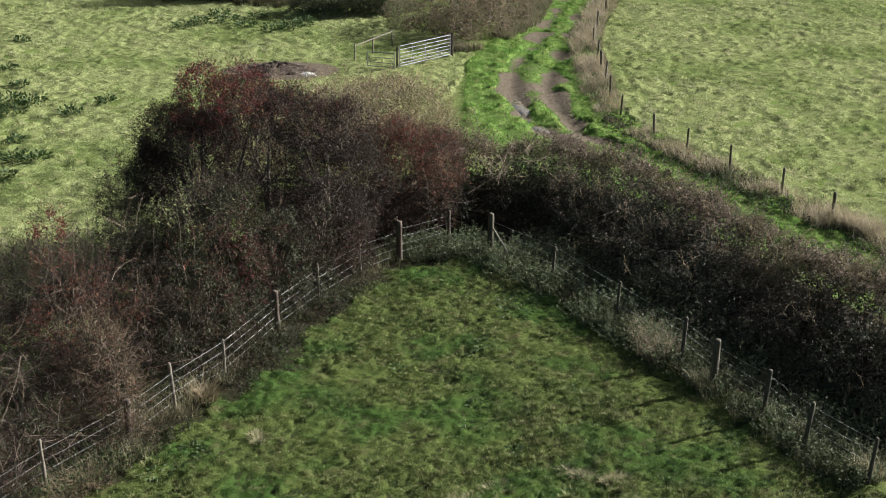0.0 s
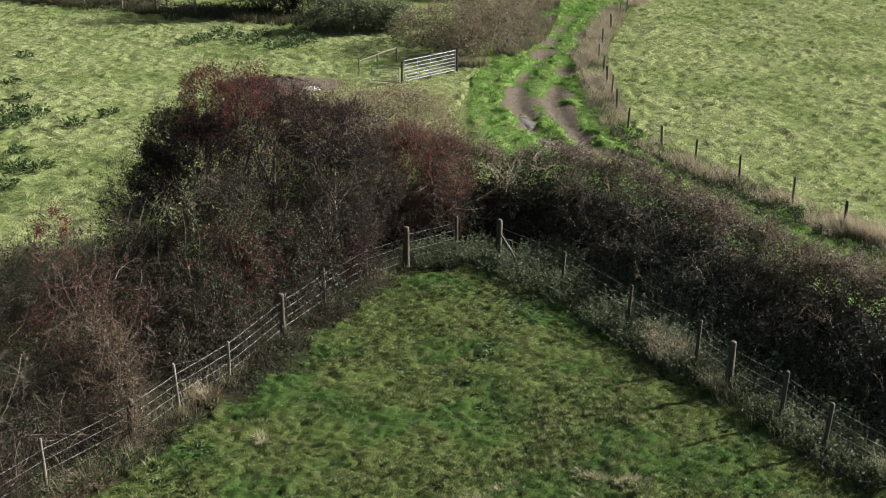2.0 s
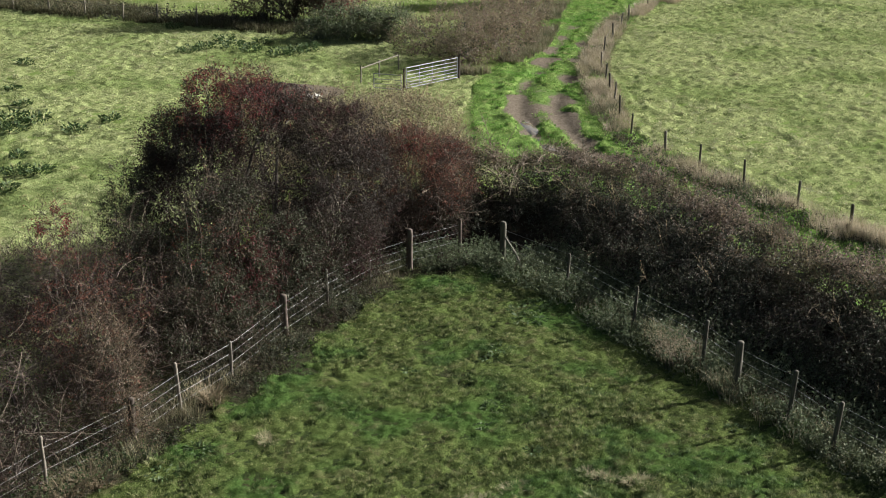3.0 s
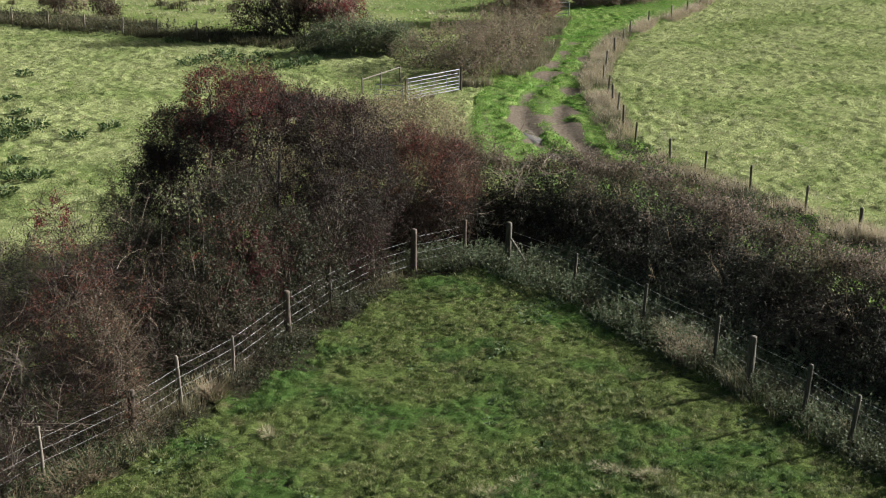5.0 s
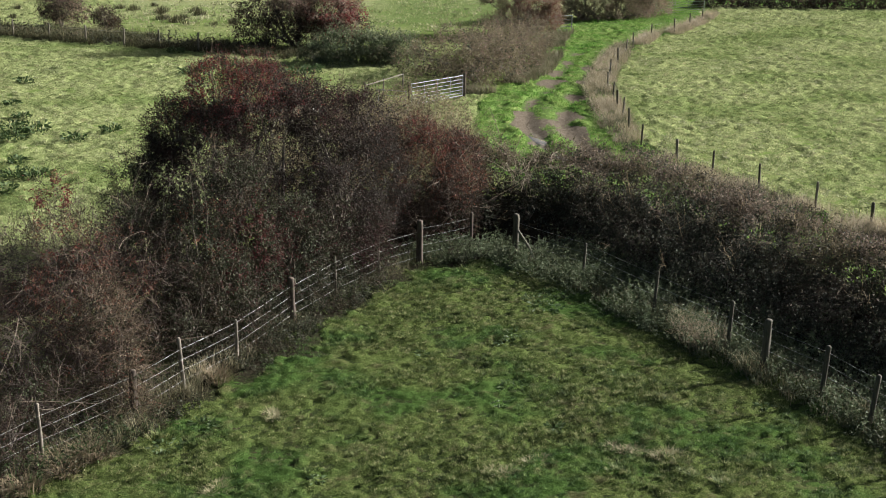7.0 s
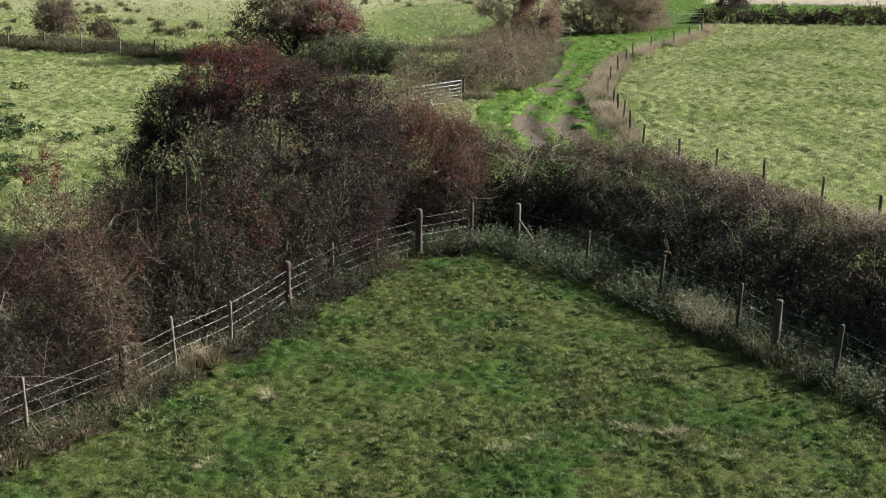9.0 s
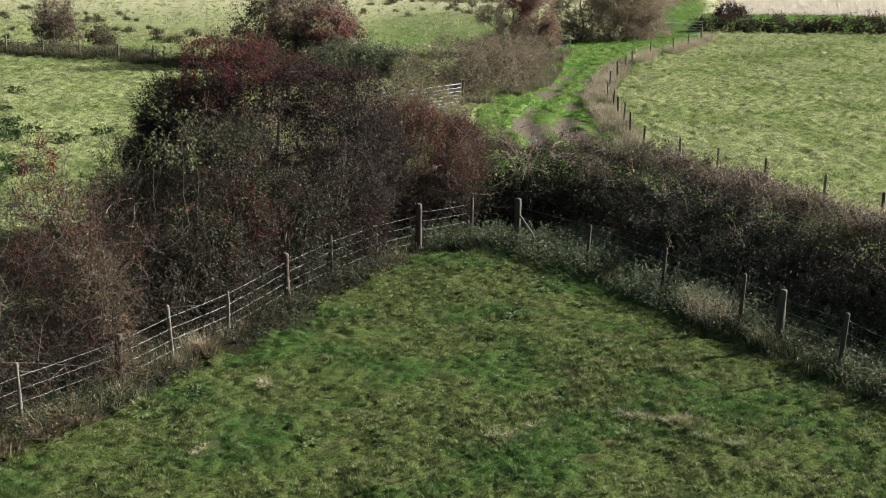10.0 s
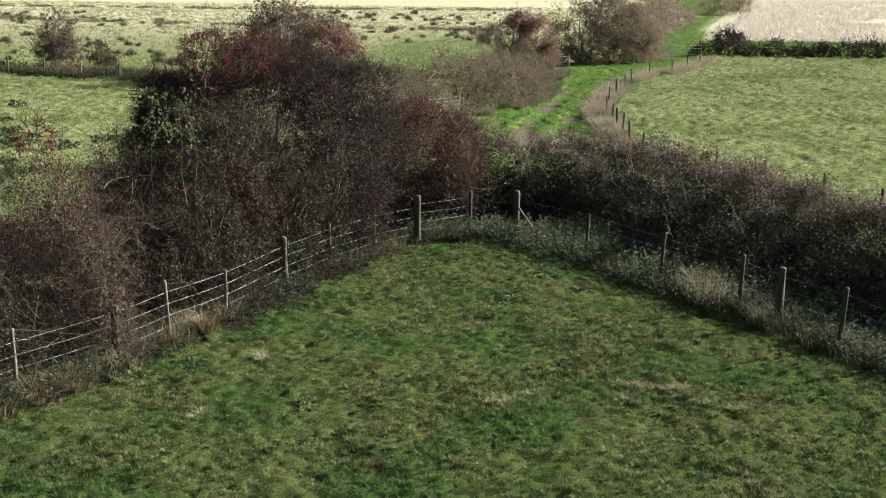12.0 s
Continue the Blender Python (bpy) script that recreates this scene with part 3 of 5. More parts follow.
def post(parent, x, y, r, tall, mat, lean=(0.0, 0.0), seed=0, label=""):
    ob = new("post", post_mesh("post", r, tall, mat, 10, lean, seed))
    ob.location = (x, y, hz(x, y))
    ob.parent = parent
    return tagged(ob, label) if label else ob


left_fence = thing("wire_fence", "stock fence of grey stakes, brown strainers and plain wires", "fence", group="fences round the paddock")
LEFT_KIND = [(0.05, 1.2, POST_PALE, (0.02, 0.0)), (0.045, 1.32, POST_PALE, (-0.03, 0.02)), (0.085, 1.22, POST_BROWN, (0.02, 0.01)), (0.05, 1.30, POST_PALE, (-0.08, 0.05)), (0.04, 1.12, POST_PALE, (0.0, 0.0)),
             (0.10, 1.30, POST_BROWN, (-0.02, 0.0)), (0.04, 1.22, POST_PALE, (-0.02, 0.03)), (0.04, 1.22, POST_PALE, (-0.03, 0.02)), (0.105, 1.42, POST_BROWN, (0.0, 0.0)), (0.055, 1.34, POST_BROWN, (0.01, 0.0))]
for i, ((x, y), (r, tall, mat, lean)) in enumerate(zip(LEFT_POSTS, LEFT_KIND)):
    post(left_fence, x, y, r, tall, mat, lean, i, "stout brown strainer post" if r > 0.08 else "pale weathered stake" if mat is POST_PALE else "")
for z in (0.22, 0.48, 0.76, 1.04):
    wire(left_fence, LEFT_POSTS[:9], z + 0.02, 0.02, 0.0032)
    wire(left_fence, LEFT_POSTS[8:], z + 0.12, 0.05, 0.0032)

right_fence = thing("wire_fence", "stock fence of mossy grey posts in tall grass", "fence", group="fences round the paddock")
RIGHT_KIND = [(0.105, 1.42, POST_GREY, (0.0, 0.0)), (0.045, 1.15, POST_GREY, (0.05, 0.0)), (0.045, 1.28, POST_GREY, (0.05, 0.0)), (0.055, 1.32, POST_GREY, (0.03, 0.0)), (0.10, 1.36, POST_GREY, (0.02, 0.0)),
              (0.06, 1.30, POST_GREY, (0.06, 0.02)), (0.06, 1.26, POST_GREY, (0.07, 0.0)), (0.05, 1.25, POST_GREY, (0.05, 0.0))]
for i, ((x, y), (r, tall, mat, lean)) in enumerate(zip(RIGHT_POSTS, RIGHT_KIND)):
    post(right_fence, x - lean[0] * tall, y, r, tall, mat, lean, i + 20, "thick mossy strainer post" if r > 0.08 else "")
strut = np.array([[[1.6, 40.6, 0.95], [1.95, 40.2, 0.5], [2.3, 39.8, -0.15]]])
V, F = tubes(strut, np.array([[0.035, 0.038, 0.04]]), 8)
part_np("strut", V, F, POST_PALE, right_fence, "pale diagonal strut")
for z in (0.55, 0.85, 1.16):
    wire(right_fence, RIGHT_POSTS, z, 0.04, 0.0033)

lane_fence = thing("wire_fence", "long field fence of dark round posts beside the track", "fence", group="fences along the track")
for i, (x, y) in enumerate(LANE_POSTS):
    post(lane_fence, x, y, 0.048 + 0.012 * (i % 4 == 2), 1.08 + 0.05 * math.sin(5 * i), POST_GREY if i % 3 else POST_PALE, (0.04 * math.sin(3 * i), 0.0), i + 40)
for z in (0.5, 0.95):
    wire(lane_fence, LANE_POSTS, z, 0.03, 0.0022)

far_fence = thing("wire_fence", "weathered posts along the overgrown ditch between two pastures", "fence")
FAR_POSTS = [(-34.4, 93.4), (-31.5, 91.8), (-28.45, 90.2), (-25.5, 88.7), (-22.6, 87.6), (-20.1, 86.9), (-17.2, 85.6)]
for i, (x, y) in enumerate(FAR_POSTS):
    post(far_fence, x, y, 0.06, 1.25, POST_PALE, (0.02, 0), i + 70)
wire(far_fence, FAR_POSTS, 1.0, 0.03, 0.004)


def bar(name, a, b, r, mat, parent, sides=8, label=""):
    p = np.array([[a, ((a[0] + b[0]) / 2, (a[1] + b[1]) / 2, (a[2] + b[2]) / 2), b]], float)
    V, F = tubes(p, np.full((1, 3), r), sides)
    return part_np(name, V, F, mat, parent, label, True)


def field_gate(label, a, b, tall, lift, bars, uprights, r=0.024, group=""):
    """A tubular gate between two ends; lift raises the second end as the gate leans."""
    g = thing("field_gate", label, "gate", group=group)
    base_a, base_b = hz(*a) + 0.1, hz(*b) + 0.1 + lift
    for k in range(bars):
        t = k / (bars - 1)
        z = tall * t ** 1.12
        bar("rail", (a[0], a[1], base_a + z), (b[0], b[1], base_b + z), r * (1.15 if k in (0, bars - 1) else 0.85), GALV, g)
    for k in range(uprights):
        t = k / (uprights - 1)
        x, y, z = a[0] + (b[0] - a[0]) * t, a[1] + (b[1] - a[1]) * t, base_a + (base_b - base_a) * t
        bar("upright", (x, y, z - 0.02), (x, y, z + tall + 0.02), r * (1.2 if k in (0, uprights - 1) else 0.8), GALV, g)
    return g


main_gate = field_gate("galvanised seven-bar field gate standing open beside the track", (-2.59, 66.83), (0.11, 69.46), 1.08, 0.1, 7, 5, 0.018)
bar("hanging_post", (0.2, 69.6, -0.2), (0.2, 69.6, 1.35), 0.07, POST_BROWN, main_gate, 10)
bar("latch_post", (-2.7, 66.7, -0.2), (-2.7, 66.7, 1.2), 0.06, POST_BROWN, main_gate, 10)
hurdle = field_gate("low galvanised hurdle beside the muddy gateway", (-4.3, 66.9), (-2.85, 66.5), 0.75, 0.0, 4, 2, 0.02)
small_gate = field_gate("small white-galvanised gate in the far hedgerow", (7.45, 98.4), (8.7, 98.9), 1.05, 0.0, 5, 2, 0.03)
far_gate = field_gate("grey galvanised gate across the far end of the track", (16.9, 110.6), (21.4, 112.6), 1.1, 0.0, 6, 4, 0.017, "gates at the far end of the track")
far_gate_open = field_gate("grey galvanised gate swung back at the far end of the track", (19.8, 117.6), (17.6, 121.4), 1.1, 0.0, 6, 4, 0.017, "gates at the far end of the track")
rails = thing("post_and_rail", "pale old wooden rails beside the muddy gateway", "fence")
for (ax, ay), (bx, by), z in (((-5.1, 68.6), (-3.2, 71.9), 0.8),):
    bar("rail", (ax, ay, z), (bx, by, z + 0.1), 0.03, POST_PALE, rails)
for x, y in ((-5.1, 68.6), (-4.2, 70.2), (-3.2, 71.9)):
    bar("post", (x, y, -0.2), (x, y, 0.95), 0.04, POST_PALE, rails, 8)
log_rail = thing("fallen_rail", "pale broken wooden rail propped on a stump", "rail")
bar("pole", (9.7, 104.3, 0.3), (11.5, 108.3, 1.15), 0.07, POST_PALE, log_rail)
bar("prop", (11.4, 108.2, -0.2), (11.4, 108.2, 1.2), 0.07, POST_GREY, log_rail)


# ---------------------------------------------------------------- bushes and trees
def lobed_points(lobes, n, r_lo, r_hi, rough=0.28, down=-0.85, fine=1.0):
    """Points in the outer shell of a crown made of ellipsoid lobes, with the outward direction at each."""
    L = np.array(lobes, float)
    w = (L[:, 3] * L[:, 4] + L[:, 4] * L[:, 5] + L[:, 3] * L[:, 5])
    out_p, out_d, have = [], [], 0
    while have < n:
        m = int((n - have) * 1.7) + 64
        k = rng.choice(len(L), m, p=w / w.sum())
        d = rand_dirs(m)
        d[:, 2] = np.where(d[:, 2] < down, -d[:, 2], d[:, 2])
        r = r_lo + (r_hi - r_lo) * rng.uniform(0, 1, m) ** 0.6
        c, s = L[k, :3], L[k, 3:6]
        p = c + d * s
        r = r * (1 + rough * wave(p, 1.3, 2.0) + (0.55 + 0.45 * fine) * rough * wave(p, 3.3, 5.0) + 0.4 * fine * rough * wave(p, 7.0, 3.0))
        p = c + d * s * r[:, None]
        ok = p[:, 2] > 0.1
        for q in L:
            ok &= (((p - q[:3]) / q[3:6]) ** 2).sum(1) > (r_lo * 0.72) ** 2
        out_p.append(p[ok])
        out_d.append(unit(d[ok] / s[ok]))
        have += ok.sum()
    return np.concatenate(out_p)[:n], np.concatenate(out_d)[:n]


def twigs_from(P, D, length, r, bend=0.35, k=4):
    """Short bent shoots that start inside and run through P outwards."""
    n = len(P)
    length = np.broadcast_to(np.asarray(length, float), (n,))[:, None]
    d1 = unit(D + rng.normal(size=(n, 3)) * 0.6)
    d2 = unit(d1 + rng.normal(size=(n, 3)) * bend + np.array([0, 0, 0.15]))
    t = np.linspace(-0.4, 1, k)
    path = np.stack([P + d1 * length * q * 0.6 + d2 * length * max(q, 0) ** 2 * 0.4 for q in t], 1)
    rad = np.linspace(1.0, 0.35, k)[None] * np.broadcast_to(np.asarray(r, float), (n,))[:, None]
    return path, rad


def limbs(base, targets, r, sag=0.15, k=7, taper=0.3):
    """Main limbs curving from the base to each target."""
    n = len(targets)
    t = np.linspace(0, 1, k)[None, :, None]
    a, b = np.broadcast_to(np.asarray(base, float), (n, 3))[:, None], np.asarray(targets, float)[:, None]
    mid = a + (b - a) * 0.5 + np.concatenate([rng.normal(size=(n, 1, 2)) * 0.25, np.abs(rng.normal(size=(n, 1, 1))) * sag + sag], 2) * np.linalg.norm(b - a, axis=2, keepdims=True) * 0.5
    path = (1 - t) ** 2 * a + 2 * t * (1 - t) * mid + t * t * b
    path[:, 1:-1] += rng.normal(size=(n, k - 2, 3)) * 0.05
    rad = np.linspace(1, taper, k)[None] * np.asarray(r, float).reshape(-1, 1)
    return path, np.broadcast_to(rad, (n, k)).copy()


def bush(name, label, category, bases, lobes, leaf_sets, twig_mat, n_twig, n_leaf, leaf_len=0.07, shoots=0, shoot_len=(0.6, 1.2), limb_r=0.07, shoot_mat=None, group="", shell=(0.5, 1.0), rough=0.28, trunk_name="trunk", inner=0.30, twig_len=(0.25, 0.6), twig_k=3, forks=9):
    """A tapered trunk or stems with limbs, twigs and many single leaves. leaf_sets: (part name, material, share, lobes or None, label)."""
    L = np.array(lobes, float)
    cx, cy = float(L[:, 0].mean()), float(L[:, 1].mean())
    ob = thing(name, label, category, (bases[0][0], bases[0][1], hz(bases[0][0], bases[0][1])), group)
    off = -np.array(ob.location)
    tr, lm = [], []
    for i, q in enumerate(L):
        b = min(bases, key=lambda p: (p[0] - q[0]) ** 2 + (p[1] - q[1]) ** 2)
        bz = hz(b[0], b[1]) - 0.15
        tr.append(tubes(*limbs((b[0], b[1], bz), q[None, :3] + rng.normal(size=(1, 3)) * 0.2, [limb_r * (0.8 + 0.4 * rng.uniform())]), 7))
        P, D = lobed_points([q], forks, 0.55, 0.9, 0.1)
        lm.append(tubes(*limbs(q[:3] - np.array([0, 0, 0.3 * q[5]]), P, np.full(forks, limb_r * 0.33), 0.1, 6), 5))
    for V, F in tr:
        part_np(trunk_name, V + off, F, BARK, ob)
    V, F = join(lm)
    tagged(part_np("branchwork", V + off, F, BARK, ob), kind="stuff")
    P, D = lobed_points(lobes, n_twig, shell[0], shell[1] * 0.98, rough)
    ln = rng.uniform(*twig_len, n_twig)
    path, rad = twigs_from(P, D, ln, 0.006, 0.35 if twig_k < 4 else 0.9, twig_k)
    stems = [tubes(path, rad, 3)]
    for pname, mat, share, sub, plabel in leaf_sets:
        n = int(n_leaf * share)
        outer = int(n * (1 - inner))
        per = 12
        area, more = (sub, 1) if isinstance(sub, list) else (lobes, 1)
        if callable(sub):
            more = min(6.0, 1.0 / max(float(sub(lobed_points(lobes, 3000, 0.88, 1.03, rough)[0]).mean()), 0.02))
        C, D = lobed_points(area, max(int(outer * more * 1.25) // per, 8), 0.78, 0.99, rough, fine=0.0)
        C2, D2 = lobed_points(area, max(int((n - outer) * more) // per, 8), shell[0], 0.88, rough)
        k1 = wave(C, 3.4, 11.0) + 0.6 * wave(C, 7.5, 4.0) > -0.5
        k2 = np.ones(len(C2), bool)
        if callable(sub):
            k1, k2 = k1 & (sub(C) > rng.uniform(0, 1, len(C))), sub(C2) > rng.uniform(0, 1, len(C2))
        C, D, C2, D2 = C[k1], D[k1], C2[k2], D2[k2]
        # leafy sprays on the outside
        m = len(C)
        path, rad = twigs_from(C, unit(D + np.array([0, 0, 0.25])), rng.uniform(0.22, 0.62, m) * min(max(leaf_len / 0.05, 0.8), 2.0), 0.0035, 0.7, 4)
        stems.append(tubes(path[:, ::3], rad[:, ::3], 3))
        f = rng.uniform(0.2, 2.999, (m, per))
        i0 = f.astype(int)
        f = (f - i0)[..., None]
        r = np.arange(m)[:, None]
        A = (path[r, i0] * (1 - f) + path[r, i0 + 1] * f).reshape(-1, 3)
        T = unit(path[r, i0 + 1] - path[r, i0]).reshape(-1, 3)
        A = A + rng.normal(size=A.shape) * leaf_len * 0.35
        T = unit(T * 0.7 + rng.normal(size=A.shape) * 0.65)
        s = leaf_len * rng.uniform(0.6, 1.3, len(A))
        # larger leaves fill the inside
        B = np.repeat(C2, per, 0) + rng.normal(size=(len(C2) * per, 3)) * leaf_len * 1.5
        E = unit(np.repeat(D2, per, 0) + rng.normal(size=B.shape) * 0.7 - np.array([0, 0, 0.3]))
        s2 = leaf_len * rng.uniform(1.1, 2.0, len(B))
        V, F = join([leaves(A, T, s, s * 0.62), leaves(B, E, s2, s2 * 0.62)])
        V[:, 2] = np.maximum(V[:, 2], 0.02)
        tagged(part_np(pname, V + off, F, mat, ob, plabel), kind="stuff")
    V, F = join(stems)
    tagged(part_np("twig_growth", V + off, F, twig_mat, ob), kind="stuff")
    if shoots:
        P, D = lobed_points(lobes, shoots, 0.8, 1.0, rough, -0.1)
        ln = rng.uniform(*shoot_len, shoots)
        path, rad = twigs_from(P, unit(D + np.array([0, 0, 0.5])), ln, 0.009, 1.0, 6)
        # side shoots
        pick = rng.integers(0, shoots, shoots * 4)
        at = rng.integers(2, 6, shoots * 4)
        p2, r2 = twigs_from(path[pick, at], unit(path[pick, at] - path[pick, at - 1]), rng.uniform(0.2, 0.5, shoots * 4), 0.006, 0.5, 4)
        V, F = join([tubes(path, rad, 4), tubes(p2, r2, 3)])
        tagged(part_np("shoot_growth", V + off, F, shoot_mat or TWIG_PALE, ob), kind="stuff")
    return ob


def patch_at(x, y, z, sx, sy, sz):
    """A soft patch in a crown, where leaves of another colour stand thickest."""
    return lambda P: np.exp(-(((P[:, 0] - x) / sx) ** 2 + ((P[:, 1] - y) / sy) ** 2 + ((P[:, 2] - z) / sz) ** 2))


bush("hawthorn_tree", "large dense hawthorn with dark purple-brown autumn leaves and red top", "tree",
     [(-5.6, 39.8), (-7.6, 40.4), (-4.4, 40.2)],
     [(-6.0, 40.6, 3.2, 3.1, 2.8, 2.6), (-8.3, 41.0, 2.7, 2.6, 2.4, 2.3), (-3.9, 40.2, 2.7, 1.9, 2.2, 2.4), (-6.3, 38.3, 1.7, 2.4, 1.6, 1.8), (-8.9, 42.2, 2.0, 2.0, 2.0, 1.9), (-4.0, 38.0, 1.9, 1.4, 1.2, 1.9), (-8.3, 41.9, 4.9, 1.0, 1.1, 1.25), (-5.6, 41.0, 4.7, 1.3, 1.3, 1.1), (-3.6, 38.9, 1.2, 1.2, 1.0, 1.3), (-9.7, 41.0, 2.5, 1.35, 1.5, 1.5), (-4.6, 40.8, 4.3, 1.7, 1.6, 1.5), (-8.9, 41.1, 3.6, 1.7, 1.6, 1.4), (-6.4, 41.2, 4.4, 1.9, 1.6, 1.3), (-3.5, 40.7, 4.1, 1.3, 1.3, 1.6), (-9.5, 41.3, 3.9, 1.15, 1.4, 1.3)],
     [("crown", HAWTHORN, 0.9, None, ""), ("red_foliage", RED_LEAF, 0.26, patch_at(-8.0, 41.2, 5.7, 2.0, 2.4, 0.9), "crimson leaves on the top"), ("low_red_foliage", DUSK_LEAF, 0.05, patch_at(-5.4, 36.6, 3.2, 0.9, 1.6, 0.6), "")],
     TWIG_BROWN, 2200, 175000, 0.045, 30, (0.6, 1.3), 0.10, TWIG_DRY, rough=0.27)

bush("sallow_shrub", "thin grey-green sallow at the pasture side of the hawthorn", "shrub",
     [(-10.9, 41.8), (-10.3, 41.2)],
     [(-10.9, 41.8, 1.7, 0.9, 1.0, 1.5), (-11.3, 41.2, 1.0, 0.9, 1.0, 1.1), (-10.4, 40.6, 1.2, 0.8, 0.9, 1.2)],
     [("crown", NETTLE, 0.6, None, ""), ("dull_foliage", GREEN_MIX, 0.4, None, "")], TWIG_DRY, 500, 7500, 0.05, 30, (0.4, 0.9), 0.04, TWIG_DRY, trunk_name="stem", rough=0.45)

bush("mixed_shrub", "tall shrub with yellow-green and dull red leaves by the fence", "shrub",
     [(-7.2, 33.8), (-8.6, 34.0), (-5.4, 36.0), (-4.4, 37.8), (-3.5, 39.4)],
     [(-7.4, 33.6, 2.4, 1.5, 1.4, 1.8), (-6.3, 34.4, 2.3, 1.2, 1.1, 2.1), (-8.7, 33.6, 1.9, 1.4, 1.4, 1.8), (-5.2, 35.9, 1.6, 1.1, 1.1, 1.8), (-6.6, 32.9, 1.5, 0.9, 0.9, 1.6), (-4.3, 37.4, 1.1, 0.9, 1.0, 1.5), (-6.2, 33.4, 0.7, 0.8, 0.9, 0.9), (-7.2, 31.8, 1.0, 0.8, 0.9, 1.3), (-5.0, 36.0, 0.6, 0.7, 0.9, 0.8), (-3.3, 39.2, 0.9, 0.8, 0.9, 1.2), (-4.0, 38.2, 0.5, 0.7, 0.9, 0.7)],
     [("crown", GREEN_MIX, 0.90, None, ""), ("red_foliage", DUSK_LEAF, 0.14, patch_at(-5.6, 34.4, 2.3, 0.9, 1.5, 1.0), ""), ("rust_foliage", RUST_LEAF, 0.04, patch_at(-6.8, 33.0, 3.4, 0.9, 1.2, 0.7), ""), ("yellow_foliage", SPRIG, 0.015, patch_at(-7.4, 32.6, 4.0, 1.4, 1.4, 0.8), "pale yellow-green leaves at the top")],
     TWIG_BROWN, 1500, 76000, 0.053, 26, (0.5, 1.0), 0.06, TWIG_DRY, rough=0.30)

thicket_ob = bush("dogwood_thicket", "tangled thicket of bare red-brown and grey stems", "thicket",
     [(-9.6, 29.8), (-10.8, 29.0), (-9.8, 31.4)],
     [(-9.5, 30.2, 1.8, 1.5, 1.5, 1.85), (-10.9, 29.4, 1.4, 1.5, 1.6, 1.5), (-8.7, 31.3, 1.7, 1.1, 1.2, 1.9), (-10.6, 32.2, 1.3, 1.5, 1.6, 1.5), (-9.3, 28.6, 1.2, 1.0, 1.1, 1.3), (-11.6, 27.6, 1.2, 1.3, 1.5, 1.2), (-10.9, 25.8, 0.9, 1.1, 1.4, 1.1), (-7.9, 30.9, 1.2, 0.8, 1.0, 1.5), (-8.5, 29.4, 0.7, 0.7, 0.9, 1.1), (-12.2, 24.4, 0.8, 1.2, 1.4, 1.0), (-12.4, 30.4, 1.2, 1.4, 2.0, 1.2), (-9.2, 27.3, 0.6, 0.7, 0.9, 0.8), (-9.9, 26.9, 0.8, 0.9, 1.0, 1.1), (-10.6, 25.0, 0.7, 1.0, 1.2, 1.0), (-11.4, 23.4, 0.8, 1.2, 1.2, 1.1), (-12.0, 34.3, 1.3, 1.4, 1.4, 1.3), (-10.6, 34.6, 1.5, 1.4, 1.3, 1.4), (-13.2, 33.8, 1.0, 1.3, 1.5, 1.2), (-8.4, 27.9, 0.5, 0.6, 0.8, 0.9), (-9.9, 25.6, 0.6, 0.8, 0.9, 0.9)],
     [("crown", RUSSET, 0.45, None, ""), ("green_foliage", GREEN_MIX, 0.35, lambda P: 1.0 * (wave(P, 1.6, 3.0) > 0.05), ""), ("pale_foliage", NETTLE, 0.14, patch_at(-10.4, 26.6, 1.6, 1.2, 1.2, 0.8), "grey-green leaves"), ("rust_foliage", RUST_LEAF, 0.22, patch_at(-9.8, 30.4, 3.0, 1.6, 1.8, 1.2), "")],
     TWIG_RED, 5600, 46000, 0.042, 130, (0.6, 1.5), 0.045, TWIG_PALE, trunk_name="stem", rough=0.5, twig_len=(0.4, 1.1), twig_k=5)

bush("russet_hawthorn", "russet twiggy hawthorn behind the fence corner", "tree",
     [(-1.3, 43.4), (-0.2, 44.2), (-2.6, 43.2)],
     [(-1.6, 43.1, 2.2, 1.6, 1.5, 2.0), (-0.1, 44.0, 1.8, 1.2, 1.3, 1.7), (-2.9, 42.4, 2.0, 1.2, 1.2, 2.0), (-0.6, 42.6, 1.3, 1.0, 0.8, 1.4), (-2.2, 42.2, 0.9, 1.2, 0.9, 1.1)],
     [("crown", RUSSET, 0.62, None, ""), ("rust_foliage", RUST_LEAF, 0.30, lambda P: 0.9 * smooth01(P[:, 2] + 0.5 * wave(P, 1.5, 3.0), 0.9, 2.2), "rusty orange-brown leaves"), ("red_foliage", RED_LEAF, 0.06, patch_at(-1.6, 42.4, 3.6, 1.3, 1.5, 0.6), "")], TWIG_RED, 3000, 46000, 0.045, 80, (0.5, 1.0), 0.05, rough=0.32)

